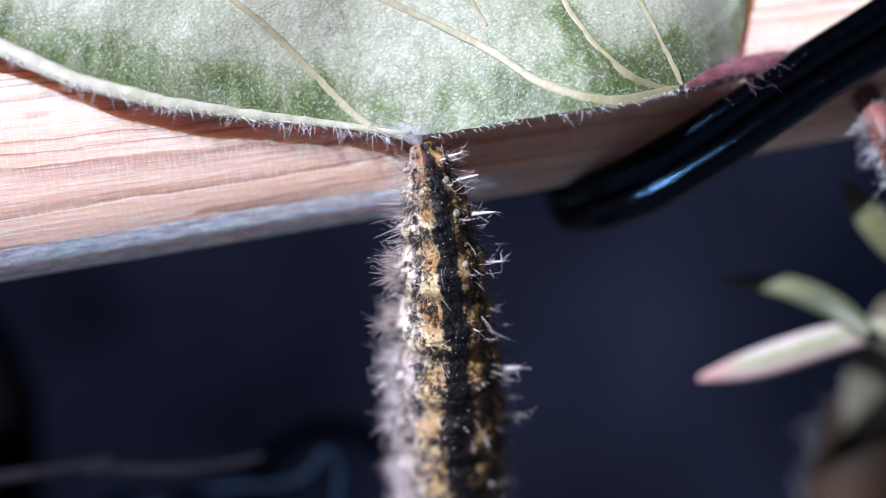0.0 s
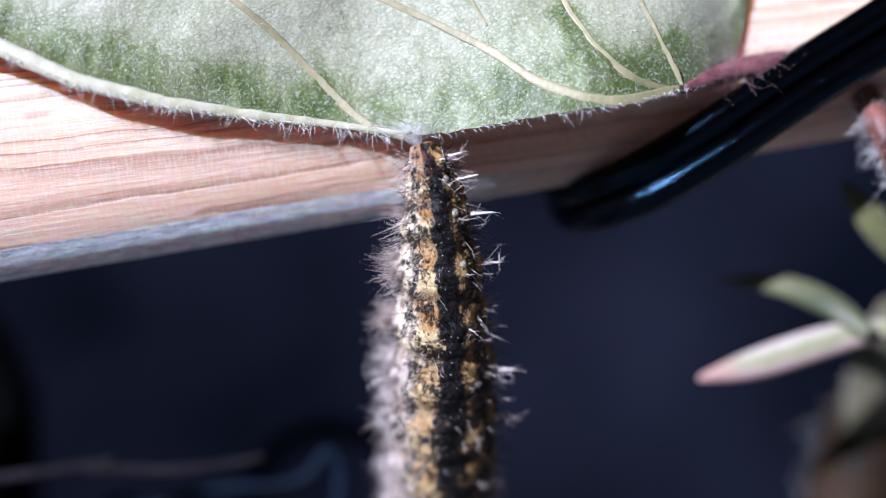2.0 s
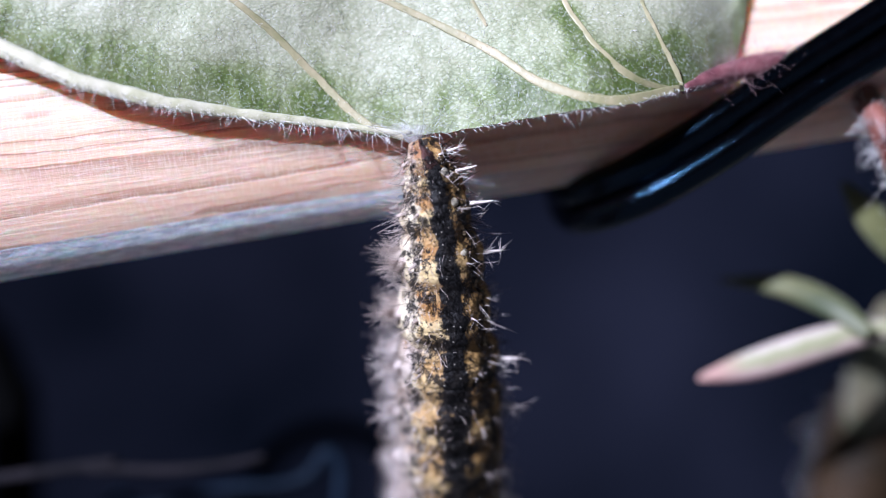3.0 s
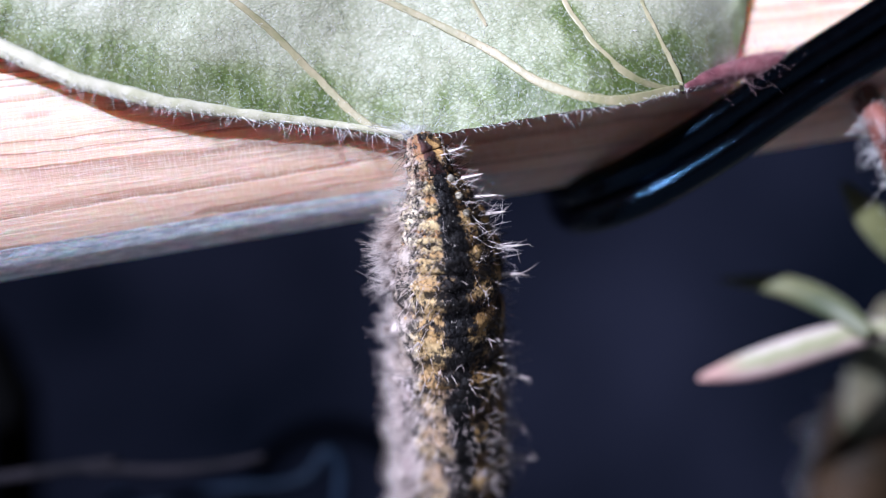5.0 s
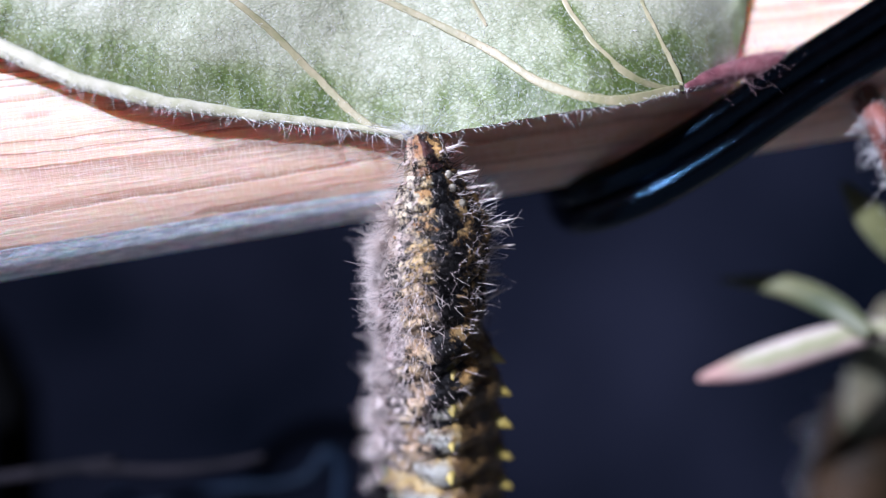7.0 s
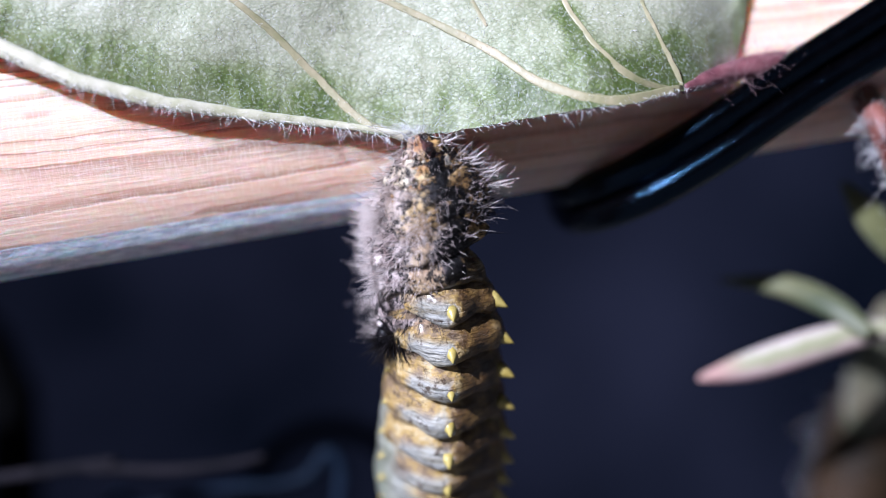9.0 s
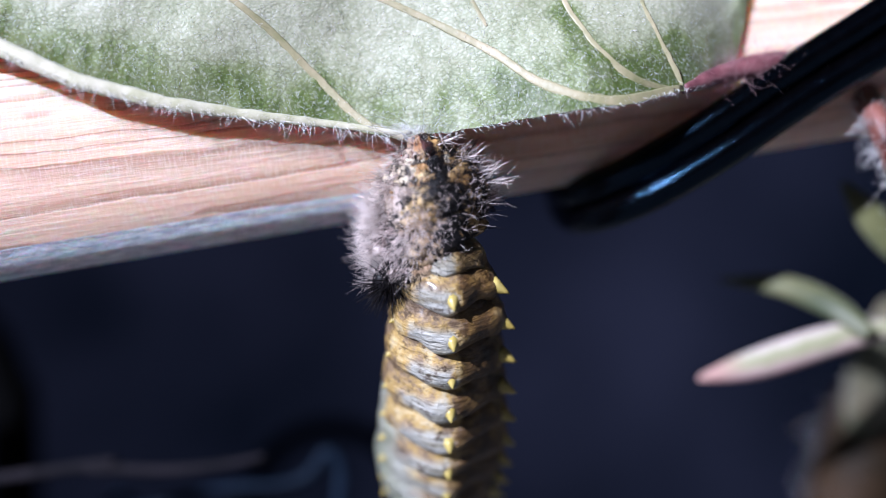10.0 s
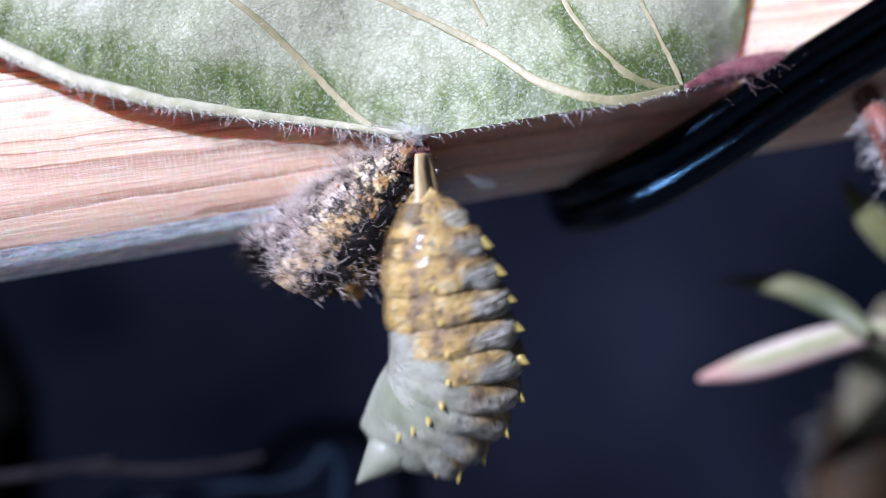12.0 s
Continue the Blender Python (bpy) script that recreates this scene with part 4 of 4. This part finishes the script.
    for a in (25, 89):
        c = Geo()
        cone(c, bristle_dir(radians(a)) * 2.95 + Vector((0, 0, -0.3 * long)), bristle_dir(radians(a), -0.3), 0.5, 0.24)
        part("spike", c, TOOTH, front, "yellow pointed spike", local=True)
    return pieces


setting()
wooden_rod()
sunflower_leaf()
silk_pad()
cable_tie()
garden_plant()
far_wire()
CAT, CAT_PIECES = caterpillar()
PUPA_PIECES = chrysalis()

# ---- what moves ----
# seconds and millimetres that the skin has slid up; its sway at the foot; the lean of its folds
SLIDE = [(0, 0), (0.5, 0.28), (0.8, 0), (1.5, 0), (2.0, 0.05), (2.5, 0.2), (3.0, 0.6), (3.2, 1.0), (4.0, 4.2), (4.8, 7.8), (5.0, 8.6), (5.5, 10.8),
         (6.0, 13.1), (6.5, 15.0), (7.2, 17.5), (8.0, 21.8), (8.8, 25.9), (9.5, 28.6), (10.0, 29.7), (10.5, 30.5), (12.0, 31.2)]
SWAY = [(0, 0), (1.5, 0), (2.0, -0.6), (2.3, 0), (2.5, 0.2), (2.8, -0.1), (3.0, -0.2), (3.2, -0.9), (4.0, -0.4), (4.8, -0.2), (5.1, -0.3), (5.4, -1.0), (5.6, -1.5), (5.8, -2.1),
        (6.0, -0.7), (6.2, -0.4), (6.4, -1.1), (6.6, -1.1), (6.8, -0.7), (6.9, -0.4), (7.0, -0.5), (7.1, -1.1), (7.2, -1.1), (8.0, -0.8), (8.8, -0.6), (12.0, -0.6)]
# how far the bunched skin hangs out again once it is loose
HANG = [(0, 1.0), (3.0, 1.0), (4.8, 2.3), (6.5, 2.2), (7.2, 1.9), (8.8, 1.1), (9.5, 1.0), (11.1, 1.0), (11.5, 1.35), (12.0, 1.8)]
LEAN = [(0, 0), (4.8, 0), (6.0, 13), (7.2, 38), (8.8, 32), (10.5, 26), (12.0, 24)]
# turn of the whole skin about its hold, and its shift left and back
SWING = [(0, 0, 0, 0), (10.8, 0, 0, 0), (10.9, -2, 0, 0), (11.0, 2, -0.3, 1.0), (11.1, 2, -0.2, 1.6), (11.2, 4, -0.3, 1.8), (11.3, 10, -0.5, 1.6), (11.4, 14, -0.5, 1.4),
         (11.5, 24, -0.6, 1.2), (11.6, 12, -0.6, 1.2), (11.7, 36, -0.6, 1.0), (11.8, 8, -0.5, 1.4), (11.9, 38, -0.6, 0.8), (12.0, 45, -0.5, 0.6), (12.1, 56, -0.5, 0.6)]


def table(rows, t, col=1):
    return float(np.interp(t, [r[0] for r in rows], [r[col] for r in rows]))


def spine_at(s, t):
    """The middle of the hanging body, s millimetres from its hold, from HOLD."""
    x = 1.15 * (1 - math.exp(-s / 3.4)) + 0.042 * s + table(SWAY, t) * max(0, s / 19) ** 1.5
    b = min(s, 22.0)
    return Vector((x, 0.1 + 0.13 * b + 0.0155 * b * b + 0.5 * (s - b), 0.3 - s))


def fold_pose(n, s, t):
    slid, low = table(SLIDE, t), 0.25 + 4.84 * (n / 41) ** 0.72 * table(HANG, t)
    x = (s - slid - low) / 0.8
    s_now = low + 0.8 * (math.log1p(math.exp(x)) if x < 30 else x)
    a, b = spine_at(s_now - 0.3, t), spine_at(s_now + 0.3, t)
    share = n / 41
    press = min(1, slid / 22) ** 2
    p = spine_at(s_now, t) + Vector((0.65 * max(0, 1 - abs(slid - 11.2) / 4.5) * min(1, s_now / 3) - (0.6 * press + 0.9 * max(0, 1 - abs(slid - 17) / 7)) * share ** 2 + 0.22 * press * math.sin(n * 3.3), 0.9 * press * share + 0.35 * press * math.cos(n * 2.3), 0))
    lean = table(LEAN, t) * share
    wave = (0.06 + 1.3 * press) * (11 * math.sin(n * 2.1), 9 * math.cos(n * 1.7))[n % 2]
    side = (a - b).normalized()
    yax = (Vector((0, 1, 0)) - side * side.y).normalized()
    xax = yax.cross(side)
    q = Matrix((xax, yax, side)).transposed().to_4x4()
    return Matrix.Translation(p * MM) @ q @ pose(0, 0, 0, 0.6 * wave, -lean + wave, 12 * press)


# chrysalis: seconds, stalk tip, middle and foot (x, y, z in the world), roll about its length, sideways bow
BODY = [
    (0.0, (0.21, 7.90, 44.15), (0.44, 12.20, 34.20), (0.63, 17.00, 21.29), -18),
    (3.2, (0.07, 7.90, 44.15), (-0.30, 12.20, 34.20), (-0.94, 17.00, 21.29), -18),
    (4.8, (0.10, 7.00, 45.03), (0.09, 11.30, 34.85), (-0.14, 16.00, 22.13), -18),
    (5.1, (0.10, 7.20, 47.32), (-0.26, 13.60, 36.54), (-0.80, 22.20, 21.91), -18),
    (5.4, (0.15, 6.50, 50.84), (-0.74, 12.80, 39.52), (-2.19, 21.80, 24.94), -18),
    (5.8, (0.08, 5.40, 54.00), (-1.09, 11.20, 43.17), (-3.68, 19.00, 29.42), -18),
    (6.0, (-0.12, 4.40, 55.71), (-0.52, 9.40, 45.08), (-1.34, 17.60, 31.46), -18),
    (6.2, (-0.12, 4.20, 56.38), (-0.30, 9.10, 45.85), (-0.83, 17.10, 32.41), -18),
    (6.5, (-0.05, 3.70, 57.53), (-0.24, 7.80, 47.13), (-1.56, 15.10, 34.40), -18),
    (6.9, (0.08, 3.20, 59.18), (0.03, 7.30, 47.91), (-0.64, 14.60, 36.08), -18),
    (7.2, (0.08, 3.00, 59.97), (-0.32, 7.00, 48.30), (-1.59, 14.60, 36.46), -18),
    (8.0, (0.01, 2.20, 61.65), (-0.95, 3.80, 50.14), (-2.35, 14.00, 41.48), -18),
    (8.8, (0.26, 0.80, 63.22), (-0.60, 3.80, 50.47), (-1.87, 14.00, 41.28), -18),
    (9.0, (0.26, 0.60, 63.29), (-0.28, 3.80, 50.54), (-0.66, 14.00, 41.36), -18),
    (9.3, (0.26, 0.10, 63.29), (-0.28, 3.80, 50.54), (-0.59, 14.00, 41.36), -18),
    (9.6, (0.26, -0.30, 63.41), (-0.08, 3.80, 50.73), (0.00, 14.00, 41.58), -18),
    (9.9, (0.26, -0.60, 63.99), (-0.35, 3.80, 51.62), (-1.11, 14.00, 42.75), -18),
    (10.2, (0.26, -0.80, 63.99), (0.30, 3.80, 51.52), (0.64, 14.00, 42.75), -18),
    (10.5, (0.26, -1.00, 64.08), (-0.29, 3.80, 51.72), (-0.97, 14.00, 42.93), -18),
    (10.7, (0.26, -1.20, 64.02), (0.11, 3.80, 51.62), (-0.01, 14.00, 42.93), -18),
    (10.9, (0.42, -1.90, 63.86), (0.00, 3.30, 51.12), (-0.82, 11.50, 41.01), -20),
    (11.0, (0.48, -2.60, 62.73), (0.45, 0.50, 51.53), (-2.55, 13.00, 47.90), -20),
    (11.1, (-0.81, -3.00, 63.73), (2.69, 0.00, 53.78), (-5.30, 12.00, 47.33), -30),
    (11.2, (-1.27, -2.40, 64.85), (2.06, 0.00, 53.47), (-3.50, 13.00, 46.80), -38),
    (11.3, (-0.97, -1.80, 65.14), (1.91, 0.00, 54.09), (-2.57, 13.00, 47.92), -38),
    (11.4, (-1.50, -1.20, 65.43), (3.78, 0.00, 55.97), (-4.93, 12.00, 48.25), -26),
    (11.5, (-0.90, -0.60, 65.54), (-1.97, 1.00, 51.65), (3.05, 10.00, 54.60), -30),
    (11.6, (-0.99, -0.60, 65.36), (2.03, -1.00, 52.33), (0.19, 2.00, 39.44), -27),
    (11.7, (-0.84, -0.60, 65.54), (-1.97, 1.00, 51.59), (3.12, 10.00, 54.22), -24),
    (11.8, (-1.10, -0.60, 65.40), (5.30, -1.00, 56.18), (-6.40, 6.00, 49.50), -42),
    (11.9, (-1.00, -0.60, 65.50), (3.97, 1.00, 55.50), (-3.00, 4.80, 48.90), 14),
    (12.0, (-1.11, -0.60, 65.25), (3.20, 0.00, 53.60), (-3.90, 4.50, 48.60), 40, -0.9),
    (12.1, (-1.11, -0.60, 65.25), (1.40, 0.00, 53.40), (-9.60, 5.00, 46.20), 62, -1.2)]


def shell_pose(row, f):
    _, a, b, c, roll, *bow = row
    a, b, c = Vector(a), Vector(b), Vector(c)
    p = a * (1 - f) ** 2 + b * 2 * f * (1 - f) + c * f * f
    d = (b - a) * 2 * (1 - f) + (c - b) * 2 * f
    if bow:
        p.x += bow[0] * math.sin(math.tau * f)
        d.x += bow[0] * math.tau * math.cos(math.tau * f)
    d.normalize()
    up = -d
    yax = (Vector((0, 1, 0)) - up * up.y).normalized()
    m = Matrix((yax.cross(up), yax, up)).transposed().to_4x4()
    return Matrix.Translation((p - HOLD) * MM) @ m @ pose(0, 0, 0, 0, 0, roll)


def motions():
    base = Vector(HOLD) * MM
    walk(CAT, [(t, Matrix.Translation(base + Vector((dx, dy, 0)) * MM) @ pose(0, 0, 0, 0, turned, 0)) for t, turned, dx, dy in SWING])
    times = sorted({round(k * 0.25, 2) for k in range(49)} | {r[0] for r in SWAY} | {r[0] for r in SLIDE})
    for n, (seg, k, s, length) in enumerate(FOLDS):
        walk(CAT_PIECES[n], [(t, fold_pose(n, s, t)) for t in times])
    walk(CAT_PIECES[-1], [(t, fold_pose(41, BODY_END, t) @ pose(-0.0026, -0.0022, 0.0006)) for t in times])
    for ob, f in PUPA_PIECES:
        walk(ob, [(row[0], shell_pose(row, f)) for row in BODY])


motions()
